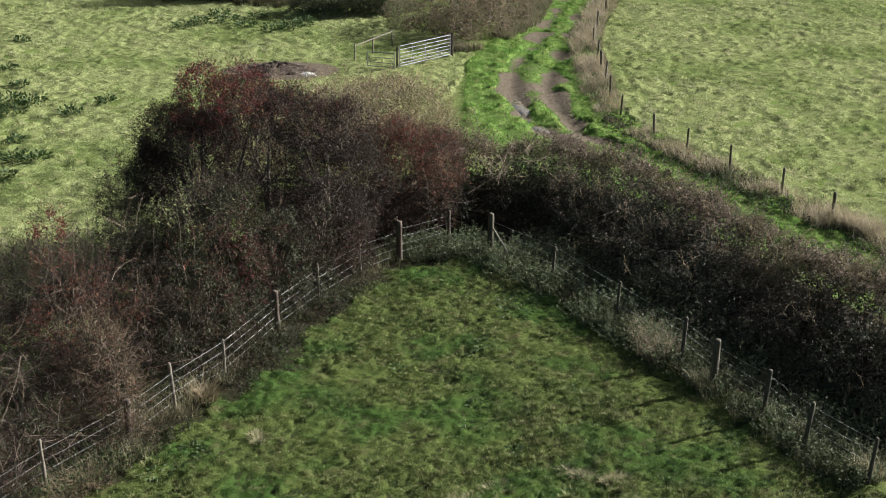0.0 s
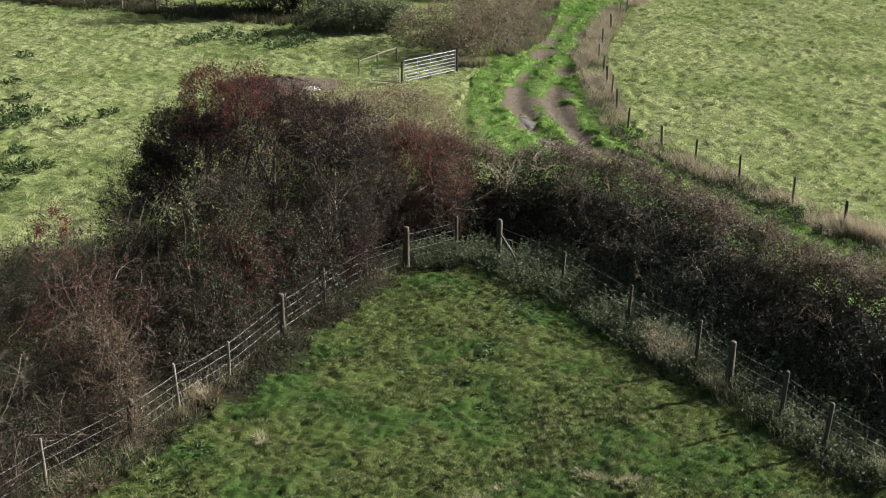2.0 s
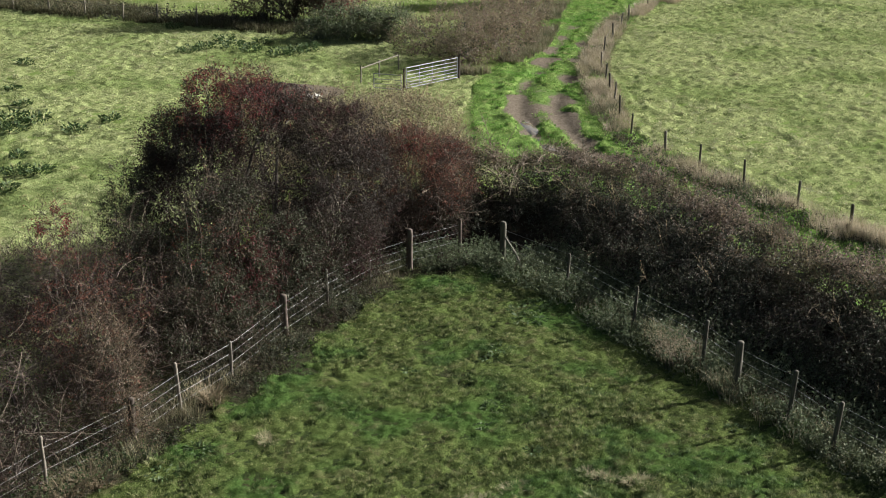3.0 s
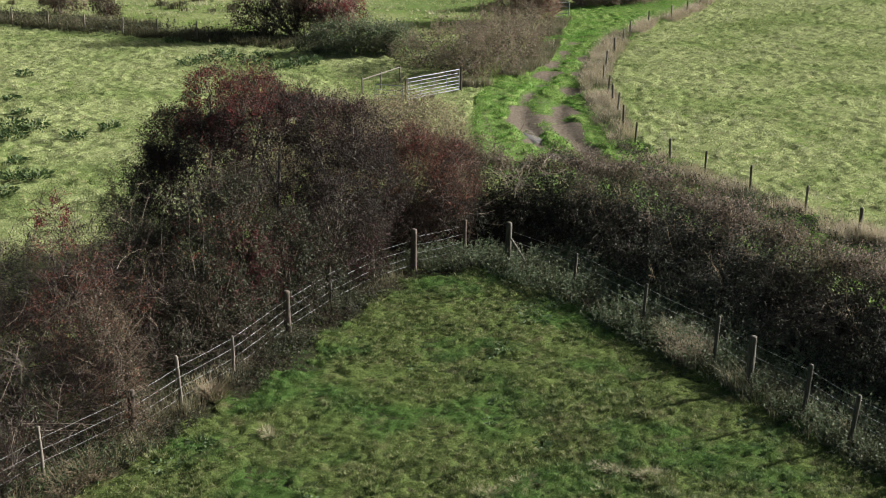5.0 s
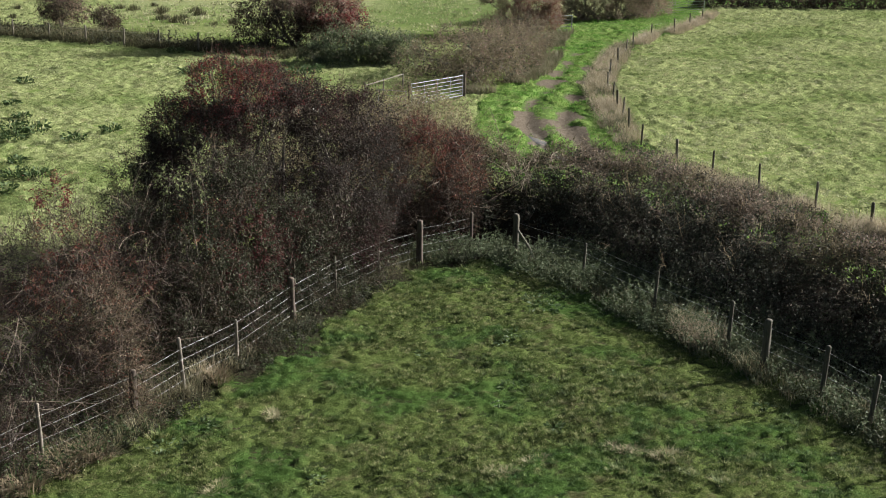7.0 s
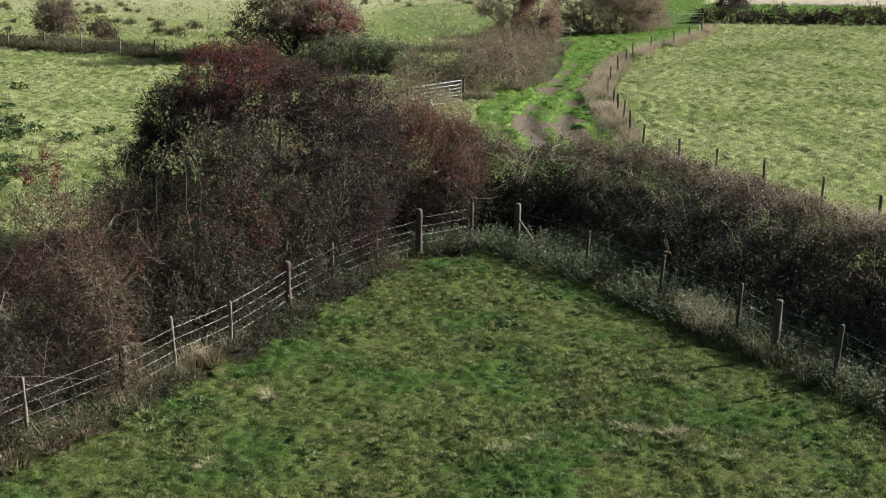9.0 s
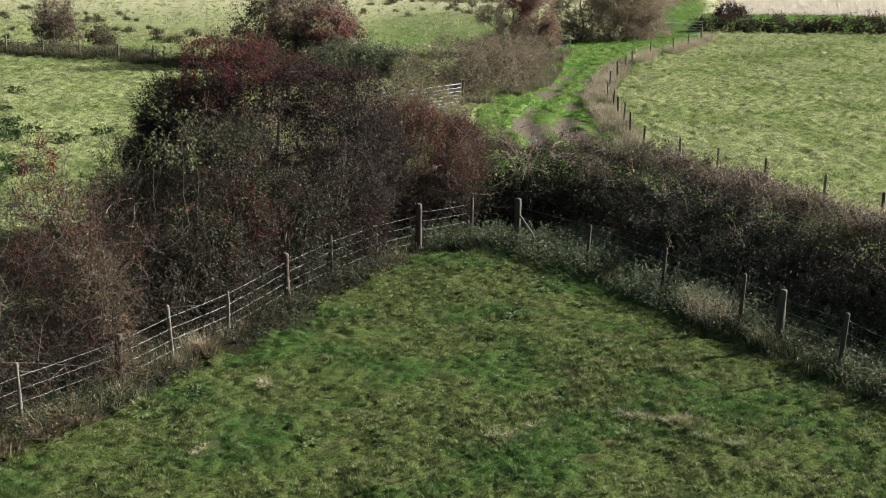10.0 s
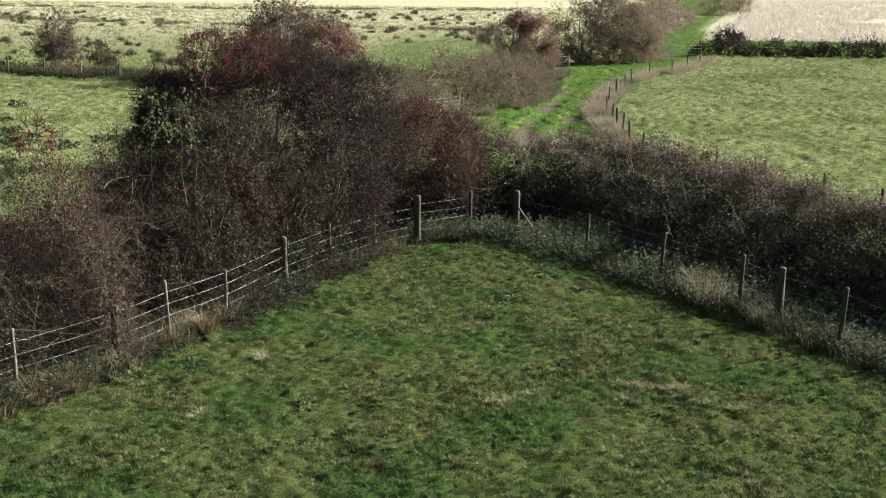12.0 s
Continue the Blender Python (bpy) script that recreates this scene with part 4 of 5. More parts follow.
bush("bramble_thicket", "wide thicket of tan and grey-brown bramble behind the hawthorn", "thicket",
     [(-3.0, 48.0), (-1.0, 47.5), (-5.5, 49.0)],
     [(-2.6, 47.0, 1.8, 2.2, 2.2, 2.3), (-0.6, 47.2, 1.5, 1.4, 2.0, 2.1), (-5.2, 48.4, 1.6, 2.2, 2.4, 2.3), (-2.2, 51.2, 1.4, 2.2, 2.6, 2.0), (-4.9, 52.6, 1.3, 2.0, 2.4, 1.7), (-0.6, 51.0, 1.1, 1.2, 2.4, 1.5), (-7.6, 50.2, 1.3, 1.6, 2.0, 1.6), (-3.2, 55.6, 1.0, 2.2, 2.6, 1.4)],
     [("crown", TAN_LEAF, 0.72, None, ""), ("dull_foliage", BRAMBLE_TOP, 0.2, lambda P: 1.0 * (wave(P, 0.9, 6.0) > 0.1), ""), ("olive_foliage", SPRIG, 0.12, patch_at(-1.8, 46.4, 3.4, 1.5, 1.2, 0.9), "olive-green leaves")], TWIG_STRAW, 2200, 52000, 0.062, 120, (0.4, 0.9), 0.05, TWIG_STRAW, trunk_name="stem", rough=0.34)

# the bramble bank beside the right-hand fence
ridge = np.array(HEDGE_RIDGE[1:])
hl = []
cum = np.concatenate([[0], np.cumsum(np.hypot(*np.diff(ridge, axis=0).T))])
for s in np.arange(0, cum[-1], 1.15):
    x, y = np.interp(s, cum, ridge[:, 0]), np.interp(s, cum, ridge[:, 1])
    wob = 0.28 * math.sin(2.3 * s) + 0.16 * math.sin(5.1 * s)
    hl.append((x - 0.35, y - 0.1, 1.15, 1.3, 1.3, 1.15 + 0.35 * abs(wob)))
    hl.append((x + 0.2, y + 0.15, 0.8, 0.9, 0.9, 1.05))
    hl.append((x - 1.75, y - 0.95 + 0.3 * wob, 0.65, 1.3, 1.2, 1.0 + wob))
    if y < 44:
        hl.append((x - 2.9, y - 1.5, 0.3, 1.0, 1.0, 0.75 + wob))
hl += [(2.2, 44.2, 0.6, 1.3, 1.1, 1.0), (4.3, 43.4, 0.6, 1.3, 1.1, 0.95), (0.5, 43.9, 0.6, 1.0, 1.0, 0.9), (5.8, 41.6, 0.45, 1.1, 1.1, 0.8)]
# Tan tops by height: seed heads, with rim light put into their colour.
hedge_ob = bush("bramble_hedge", "long overgrown bramble bank, green sides and tan seeding top with sunlight in its colour", "hedge",
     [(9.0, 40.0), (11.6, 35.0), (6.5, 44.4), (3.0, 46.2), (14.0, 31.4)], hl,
     [("crown", BRAMBLE, 0.70, lambda P: 1.0 - 0.45 * smooth01(P[:, 2] + 0.4 * wave(P, 1.5, 4.0), 1.5, 2.0), ""), ("lit_seeding_top", BRAMBLE_TOP, 0.42, lambda P: smooth01(P[:, 2] + 0.3 * wave(P, 1.8, 9.0), 1.5, 2.0), "tan seed heads along the top, paled as sunlit rim"), ("green_foliage", GREEN_MIX, 0.16, lambda P: 0.7 * (wave(P, 1.4, 7.0) > 0.1) * (P[:, 2] < 1.6), "")],
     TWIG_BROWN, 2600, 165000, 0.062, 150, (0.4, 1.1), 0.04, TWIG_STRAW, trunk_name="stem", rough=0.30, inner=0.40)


def dead_wood(parent, lobes, n, length, r, mat):
    """Bare branching wood lying over a thicket."""
    off, wood = -np.array(parent.location), []
    for i in range(n):
        P, D = lobed_points(lobes, 1, 0.92, 1.02, 0.2, -0.1)
        side = unit(np.cross(D, rand_dirs(1)))
        path, rad = twigs_from(P, unit(side + 0.35 * D), length * rng.uniform(0.6, 1.3, 1), r, 0.9, 7)
        pick = rng.integers(1, 6, 9)
        p2, r2 = twigs_from(path[0, pick], unit(rand_dirs(9) * 0.8 + side + 0.3 * D), rng.uniform(0.3, 0.7, 9) * length * 0.6, r * 0.55, 0.8, 5)
        wood += [tubes(path, rad, 5), tubes(p2, r2, 4)]
    V, F = join(wood)
    tagged(part_np("dead_wood_growth", V + off, F, mat, parent, "pale bare branches"), kind="stuff")


dead_wood(thicket_ob, [(-10.2, 29.4, 1.6, 1.5, 1.5, 1.6), (-10.8, 27.8, 1.2, 1.5, 1.6, 1.4), (-11.2, 25.0, 0.8, 1.3, 1.6, 1.1), (-10.6, 25.4, 0.8, 0.9, 1.2, 1.0)], 34, 1.5, 0.0065, TWIG_PALE)
dead_wood(hedge_ob, [(3.2, 45.2, 1.3, 2.2, 1.6, 1.2), (1.4, 45.2, 1.3, 1.6, 1.6, 1.2)], 34, 1.5, 0.016, TWIG_PALE)

bush("dry_shrub", "tan twiggy half-dead shrub growing through the wire fence", "shrub",
     [(-8.3, 28.5), (-8.0, 28.2)],
     [(-8.35, 28.7, 1.3, 0.75, 0.7, 1.45), (-8.0, 28.1, 0.7, 0.5, 0.5, 0.85), (-8.7, 29.0, 2.2, 0.6, 0.6, 0.9), (-7.75, 27.7, 0.35, 0.45, 0.45, 0.5)],
     [("crown", BRAMBLE_TOP, 0.45, None, ""), ("rust_foliage", RUST_LEAF, 0.12, None, ""), ("green_foliage", GREEN_MIX, 0.43, None, "")], TWIG_DRY, 420, 5200, 0.038, 40, (0.4, 0.9), 0.02, TWIG_DRY, trunk_name="stem", rough=0.4, twig_len=(0.4, 1.0), twig_k=5)
bush("red_sapling", "thin leaning sapling with a tuft of dull red leaves", "sapling",
     [(-9.9, 31.0)],
     [(-10.5, 31.75, 4.35, 0.30, 0.30, 0.34), (-10.2, 31.5, 3.7, 0.16, 0.16, 0.3), (-10.95, 31.9, 4.1, 0.16, 0.16, 0.16)],
     [("crown", RED_LEAF, 0.75, None, ""), ("rust_foliage", RUST_LEAF, 0.25, None, "")], TWIG_RED, 40, 420, 0.05, 8, (0.3, 0.6), 0.016, TWIG_RED, trunk_name="stem", rough=0.4, forks=3)
bush("pale_sapling", "thin upright shoots with pale yellow-green leaves", "sapling",
     [(-7.2, 32.9)],
     [(-6.75, 32.1, 5.0, 0.30, 0.30, 0.42), (-7.1, 32.4, 4.55, 0.25, 0.25, 0.4), (-7.7, 32.5, 4.5, 0.30, 0.30, 0.35)],
     [("crown", SPRIG, 1.0, None, "")], TWIG_BROWN, 24, 420, 0.06, 5, (0.3, 0.6), 0.014, TWIG_DRY, trunk_name="stem", rough=0.4, forks=2)

bush("hawthorn_tree", "rounded brown and red hawthorn standing at the field ditch", "tree",
     [(-11.1, 88.7), (-9.25, 89.1)],
     [(-11.9, 88.5, 3.2, 2.6, 2.4, 2.5), (-9.1, 89.1, 2.4, 2.3, 2.2, 2.2), (-13.0, 89.1, 1.8, 1.9, 1.9, 1.8), (-12.2, 88.5, 4.4, 1.4, 1.4, 1.3), (-7.6, 88.3, 1.4, 1.6, 1.5, 1.4), (-12.1, 87.9, 1, 2.6, 1.7, 1.3), (-9.5, 88.1, 1, 2.2, 1.7, 1.3), (-13.6, 88.5, 0.8, 1.5, 1.5, 1.1)],
     [("crown", HAWTHORN, 0.25, None, ""), ("russet_foliage", RUSSET, 0.35, None, ""), ("red_foliage", RED_LEAF, 0.08, [(-8.4, 87.9, 2.2, 2, 1.6, 1.8)], ""), ("brown_foliage", FAR_BROWN, 0.3, [(-8.8, 88.4, 2.3, 2.2, 2, 2), (-11.3, 87.7, 3.4, 1.5, 1.3, 1.6)], "")],
     TWIG_BROWN, 1200, 52000, 0.088, 30, (0.6, 1.2), 0.11)
bush("sallow_shrub", "low dark green sallow at the corner of the pasture", "shrub",
     [(-6.6, 81.4), (-4.6, 81.6)],
     [(-7.4, 81.0, 0.8, 1.6, 1.2, 1.1), (-5.4, 81.4, 0.9, 1.6, 1.2, 1.2), (-3.6, 81.6, 0.7, 1.2, 1.0, 1.0), (-9.0, 81.6, 0.5, 1.2, 0.9, 0.7)],
     [("crown", NETTLE, 1.0, None, "")], TWIG_BROWN, 600, 12000, 0.11, 20, (0.4, 0.8), 0.05, trunk_name="stem")
bush("bramble_thicket", "mound of grey-brown bramble and dead bracken beside the track", "thicket",
     [(1.2, 74.6), (3.0, 78.0), (4.2, 82.0)],
     [(0.6, 73.6, 0.9, 1.7, 1.6, 1.5), (2.3, 75.4, 1.1, 1.7, 1.9, 1.5), (-0.6, 76.4, 1.2, 2.0, 1.9, 1.6), (3.4, 79.0, 1.0, 1.6, 2.2, 1.4), (1.2, 80.2, 1.0, 2.0, 2.4, 1.4), (4.3, 83.6, 0.9, 1.5, 2.4, 1.3), (2.4, 85.5, 0.9, 1.8, 2.6, 1.3), (5.2, 89.0, 0.8, 1.5, 2.6, 1.3), (-2.4, 78.0, 0.7, 1.4, 1.6, 1.2)],
     [("crown", TAN_LEAF, 0.42, None, ""), ("brown_foliage", BRAMBLE_TOP, 0.3, None, ""), ("dark_foliage", BRAMBLE, 0.16, None, ""), ("russet_foliage", FAR_BROWN, 0.12, None, "")],
     TWIG_DRY, 1600, 40000, 0.078, 110, (0.4, 0.9), 0.05, TWIG_STRAW, trunk_name="stem")
bush("hawthorn_tree", "red-berried hawthorn hung with dry bramble beside the track", "tree",
     [(4.6, 97.4), (5.6, 97.2)],
     [(4.3, 97.4, 2.8, 1.5, 1.5, 1.7), (5.9, 97.0, 2.2, 1.4, 1.4, 2.1), (6.7, 96.6, 1.1, 1.0, 1.2, 1.3), (2.3, 97.6, 2.7, 1.0, 1.0, 0.75), (4.9, 97.4, 3.8, 1.1, 1.0, 0.8), (3.3, 97.0, 0.9, 1.3, 1.2, 1.0), (5.2, 96.4, 1.0, 1.4, 1.2, 1.1)],
     [("crown", FAR_BROWN, 0.6, None, ""), ("rust_foliage", RUST_LEAF, 0.25, lambda P: smooth01(P[:, 0], 4.0, 6.2), "rusty leaves hanging down one side"), ("red_foliage", RED_LEAF, 0.10, patch_at(4.9, 97.0, 3.6, 1.2, 1.4, 1.0), "")],
     TWIG_DRY, 1200, 36000, 0.072, 70, (0.5, 1.2), 0.10, TWIG_PALE, rough=0.42)
bush("mixed_tree_belt", "belt of brown and olive field trees by the far gateway", "tree",
     [(10.4, 106.4), (13.2, 107.4), (15.8, 109.6)],
     [(10.2, 106.6, 2.6, 2.2, 2.0, 2.2), (12.4, 107.2, 3.5, 2.3, 2.0, 2.4), (14.8, 108.8, 2.6, 2.0, 2.0, 2.2), (8.8, 107.0, 1.6, 1.8, 1.6, 1.8), (16.2, 109.6, 1.3, 1.5, 1.6, 1.5), (11.0, 106.0, 1.0, 1.8, 1.4, 1.3), (13.6, 107.4, 1.0, 2.0, 1.4, 1.4), (15.4, 108.4, 0.8, 1.5, 1.4, 1.1), (12.2, 106.0, 0.6, 1.6, 1.2, 0.9), (9.6, 106.2, 0.7, 1.6, 1.3, 1.0), (17.2, 110.4, 0.7, 1.3, 1.2, 0.9), (14.4, 107.0, 0.5, 1.5, 1.0, 0.7), (13.4, 108.4, 4.3, 1.6, 1.5, 1.4)],
     [("crown", FAR_BROWN, 0.5, None, ""), ("olive_foliage", TAN_LEAF, 0.3, [(12.6, 107.4, 3.7, 2.2, 2.0, 2.0), (14.9, 108.4, 2.6, 1.9, 1.8, 2.0)], ""), ("green_foliage", TAN_LEAF, 0.2, None, "")],
     TWIG_DRY, 1400, 56000, 0.085, 110, (0.6, 1.6), 0.10, TWIG_DRY, rough=0.42)
bush("scrub_belt", "brown scrub willows lining the distant track", "tree",
     [(18.6, 128.0), (20.6, 136.0), (22.8, 146.0), (25.6, 157.0), (29.2, 171.0), (40.5, 199.0), (44.5, 203.0)],
     [(18.6, 128.0, 1.6, 2.0, 3.0, 1.8), (20.2, 136.0, 1.7, 2.2, 4.0, 1.9), (22.6, 146.0, 1.6, 2.4, 5.0, 1.9), (25.6, 157.0, 1.4, 2.4, 5.0, 1.7), (29.2, 171.0, 1.3, 2.6, 6.0, 1.6), (40.5, 199.0, 1.4, 2.6, 3.5, 1.7), (44.5, 203.0, 1.3, 2.6, 3.0, 1.6)],
     [("crown", TAN_LEAF, 0.6, None, ""), ("brown_foliage", FAR_BROWN, 0.4, None, "")], TWIG_DRY, 900, 24000, 0.15, 60, (0.6, 1.2), 0.05, TWIG_DRY, rough=0.4)
bush("hawthorn_tree", "lone upright dark hawthorn by the overgrown ditch", "tree",
     [(-29.6, 97.0)],
     [(-29.5, 97.2, 2.3, 1.3, 1.2, 1.5), (-29.1, 97.0, 1.3, 1.3, 1.2, 1.2), (-30.1, 97.2, 1.3, 1.1, 1.1, 1.2)],
     [("crown", FAR_BROWN, 0.4, None, ""), ("russet_foliage", RUSSET, 0.6, None, "")], TWIG_BROWN, 500, 10000, 0.085, 30, (0.4, 0.8), 0.09)
bush("small_shrub", "small red-brown shrub by the overgrown ditch", "shrub", [(-26.0, 96.0)],
     [(-26.0, 96.0, 0.7, 0.7, 0.7, 0.8), (-25.5, 96.2, 0.5, 0.6, 0.6, 0.5)], [("crown", RUSSET, 1.0, None, "")], TWIG_RED, 200, 2200, 0.10, 10, (0.3, 0.6), 0.04)
bush("small_shrub", "dark shrub on the ditch beside the reed field", "shrub", [(27.8, 131.0)],
     [(27.6, 131.0, 0.7, 1.3, 1.2, 0.9), (28.6, 131.2, 0.5, 1.0, 1.0, 0.6)], [("crown", HAWTHORN, 1.0, None, "")], TWIG_BROWN, 200, 3000, 0.13, 10, (0.3, 0.6), 0.04)
bush("clipped_hedge", "low dark hedge at the far edge of the field", "hedge",
     [(30.0, 117.0), (50.0, 117.5)],
     [(22.6 + 2.1 * i, 117.0 + 0.25 * math.sin(i), 0.35, 1.5, 0.9, 0.95 + 0.12 * math.sin(2.7 * i)) for i in range(24)],
     [("crown", HAWTHORN, 0.6, None, ""), ("brown_foliage", RUSSET, 0.4, None, "")], TWIG_BROWN, 700, 34000, 0.13, 60, (0.3, 0.6), 0.03, trunk_name="stem")


# ---------------------------------------------------------------- heap, puddles, plants
def heap(name, label, category, x, y, rx, ry, tall, mat):
    n, m = 40, 14
    a = np.linspace(0, 2 * np.pi, n, endpoint=False)
    V = [np.array([[0, 0, tall]])]
    for k in range(1, m + 1):
        t = k / m
        wob = 1 + 0.18 * np.sin(3 * a + 1) + 0.1 * np.sin(7 * a + 2)
        z = tall * (1 - t ** 1.6) + 0.09 * tall * np.sin(9 * a + 5 * t) * np.sin(8 * t) - 0.06 * t
        V.append(np.stack([np.cos(a) * rx * t * wob, np.sin(a) * ry * t * wob, z], 1))
    V = np.concatenate(V)
    F = [(0, 1 + s, 1 + (s + 1) % n) for s in range(n)]
    for k in range(m - 1):
        for s in range(n):
            p, q = 1 + k * n + s, 1 + k * n + (s + 1) % n
            F += [(p, p + n, q + n), (p, q + n, q)]
    V[1:, 2] += 0.05 * rng.normal(size=len(V) - 1)
    ob = new(name, mesh_np(name, V, np.array(F), mat, True))
    ob.location = (x, y, hz(x, y))
    return tagged(ob, label, category)


heap("muck_mound", "dark brown heap of muck and old straw at the gateway", "heap", -8.9, 66.2, 1.9, 1.3, 0.4, MUCK)
sheet = heap("plastic_sheet", "crumpled white plastic sheet on the muck heap", "sheet", -7.3, 65.2, 0.42, 0.25, 0.14, SHEET)


def puddle(x, y, rx, ry, turn):
    n = 28
    a = np.linspace(0, 2 * np.pi, n, endpoint=False)
    r = 1 + 0.16 * np.sin(2 * a + x) + 0.10 * np.sin(5 * a + y)
    px, py = np.cos(a) * rx * r, np.sin(a) * ry * r
    c, s = math.cos(turn), math.sin(turn)
    ring = np.stack([c * px - s * py, s * px + c * py, np.zeros(n)], 1)
    V = np.concatenate([[[0, 0, 0]], ring, ring * 1.15 + np.array([0, 0, -0.035])])
    F = [(0, 1 + i, 1 + (i + 1) % n) for i in range(n)]
    for i in range(n):
        p, q = 1 + i, 1 + (i + 1) % n
        F += [(p, p + n, q + n), (p, q + n, q)]
    ob = new("puddle", mesh_np("puddle", V, np.array(F), WATER, False))
    low = max(hz(x + dx, y + dy) for dx in (-rx * 0.4, 0, rx * 0.4) for dy in (-ry * 0.5, 0, ry * 0.5))
    ob.location = (x, y, low + 0.03)
    return tagged(ob, "shallow puddle shining in the muddy wheel rut", "puddle", "puddles in the track")


puddle(4.1, 56.4, 0.42, 0.85, 0.2)
puddle(3.5, 59.6, 0.36, 1.0, 0.1)
puddle(3.4, 60.6, 0.22, 0.5, -0.1)


def leafy_plant(name, label, category, x, y, size, n_leaf, leaf_len, mat, upright=0.6, stalks=0, group=""):
    """A rosette of large leaves on short stems, with a few seed stalks."""
    ob = thing(name, label, category, (x, y, hz(x, y)), group)
    a = rng.uniform(0, 2 * np.pi, n_leaf)
    r = size * rng.uniform(0.1, 0.9, n_leaf) ** 0.7
    P = np.stack([np.cos(a) * r, np.sin(a) * r, rng.uniform(0.02, 0.35, n_leaf) * size * upright], 1)
    D = unit(np.stack([np.cos(a), np.sin(a), rng.uniform(0.2, 1.4, n_leaf) * upright], 1) + rng.normal(size=(n_leaf, 3)) * 0.3)
    s = leaf_len * rng.uniform(0.6, 1.3, n_leaf)
    V, F = leaves(P, D, s, s * 0.42, 0.3)
    V[:, 2] = np.maximum(V[:, 2], 0.01)
    tagged(part_np("foliage", V, F, mat, ob), kind="stuff")
    if stalks:
        b = np.stack([rng.normal(size=stalks) * size * 0.35, rng.normal(size=stalks) * size * 0.35, np.zeros(stalks)], 1)
        path, rad = twigs_from(b, np.tile(np.array([0, 0, 1.0]), (stalks, 1)), rng.uniform(0.4, 0.8, stalks) * (0.5 + size), 0.007, 0.2, 4)
        V, F = tubes(path, rad, 4)
        tagged(part_np("stalk_growth", V, F, TWIG_BROWN, ob), kind="stuff")
    return ob


CLUMPS = [(-20.8, 58.6, 0.9), (-19.8, 58.9, 0.8), (-20.2, 57.4, 0.6), (-17.5, 57.4, 0.55), (-16.4, 59.6, 0.5), (-18.0, 50.4, 0.6), (-17.1, 50.6, 0.6), (-17.6, 48.2, 0.5), (-24.5, 72.4, 0.5), (-16.0, 76.4, 0.7),
          (-15.2, 77.8, 0.7), (-13.6, 78.2, 0.8), (-12.4, 77.2, 0.7), (-10.4, 75.8, 0.8), (-9.5, 76.6, 0.8), (-8.8, 77.8, 0.7), (-18.5, 84.6, 0.6), (-14.4, 80.2, 0.7), (-12.0, 79.6, 0.6), (-21.4, 62.4, 0.45), (-18.7, 53.0, 0.4), (-23.2, 66.0, 0.4)]
for x, y, s in CLUMPS:
    leafy_plant("dock_clump", "dark green clump of dock and nettle in the pasture", "plant", x, y, s, int(190 * s), 0.24, DOCK, 1.5, int(8 * s), "dock clumps in the pasture")
WEEDS = [(0.85, 30.0, 0.30), (0.60, 28.9, 0.22), (1.75, 27.7, 0.25), (1.25, 33.6, 0.40), (2.15, 35.7, 0.55), (6.85, 29.0, 0.25), (1.9, 36.4, 0.4), (2.5, 36.9, 0.45), (-1.3, 32.1, 0.2), (3.4, 30.9, 0.2), (0.9, 33.0, 0.25), (-6.2, 27.6, 0.35), (-6.8, 26.4, 0.4), (-3.4, 25.0, 0.2)]
for x, y, s in WEEDS:
    leafy_plant("pasture_weed", "pale green leafy weed growing in the paddock turf", "plant", x, y, s, int(120 * s) + 14, 0.13, WEED, 0.6, 0, "weeds in the paddock")


def rush_tuft(x, y, s, mat=RUSH, name="rush_tussock", label="dark spiky tussock of rushes on the marshy pasture", group="rush tussocks on the marsh", per=90, splay=0.8, tall=1.0):
    V, F = blades(np.array([[0.0, 0.0, 0.0], [0.5 * s, 0.1 * s, 0.0], [-0.3 * s, 0.35 * s, 0.0]]), per // 3, np.array([0.85, 0.6, 0.7]) * s * tall, 0.02 * s + 0.012 * tall, splay, 0.42 * s)
    ob = new(name, mesh_np(name, V, F, mat))
    ob.location = (x, y, hz(x, y) - 0.02)
    return tagged(ob, label, "grass tussock", group)


proto = [rush_tuft(-22.0, 101.0, 0.78, per=150), rush_tuft(-18.0, 108.0, 0.64, per=150), rush_tuft(-26.0, 112.0, 0.52, per=120)]
spots = [(-31.5, 104.0), (-23.2, 103.0), (-18.6, 99.6), (-17.2, 100.4), (-36.5, 108.5), (-38.0, 100.5), (-21.0, 106.0), (-13.0, 112.0)]
while len(spots) < 190:
    y = 99 + 95 * rng.uniform() ** 0.9
    x = rng.uniform(-0.42, 0.06) * y
    if (x < -14 or y > 128) and wave(np.array([[x, y, 0.0]]), 0.12, 2.0)[0] > -0.3:
        spots.append((x, y))
for i, (x, y) in enumerate(spots):
    copy_thing(proto[i % 3], pose(x, y, hz(x, y) - 0.02, 0, 0, 37.0 * i))
tuss = rush_tuft(3.16, 26.7, 0.42, STRAW, "straw_tussock", "pale bleached mat of dead grass in the turf", "dead grass mats in the paddock", 260, 2.6, 0.34)
for x, y in ((4.12, 26.38), (3.45, 26.6), (1.26, 25.96), (-4.6, 28.2), (-5.3, 24.6), (0.5, 25.4)):
    copy_thing(tuss, pose(x, y, hz(x, y), 0, 0, 50 * x))
dark_tuss = rush_tuft(4.5, 25.3, 0.40, GRASS_PADDOCK, "grass_tussock", "dark green grass tussock in the paddock turf", "green tussocks in the paddock", 300, 1.6, 0.5)
for x, y in ((-6.2, 30.1), (5.1, 24.9), (-7.05, 27.0), (3.0, 25.6)):
    copy_thing(dark_tuss, pose(x, y, hz(x, y), 0, 0, 70 * x))
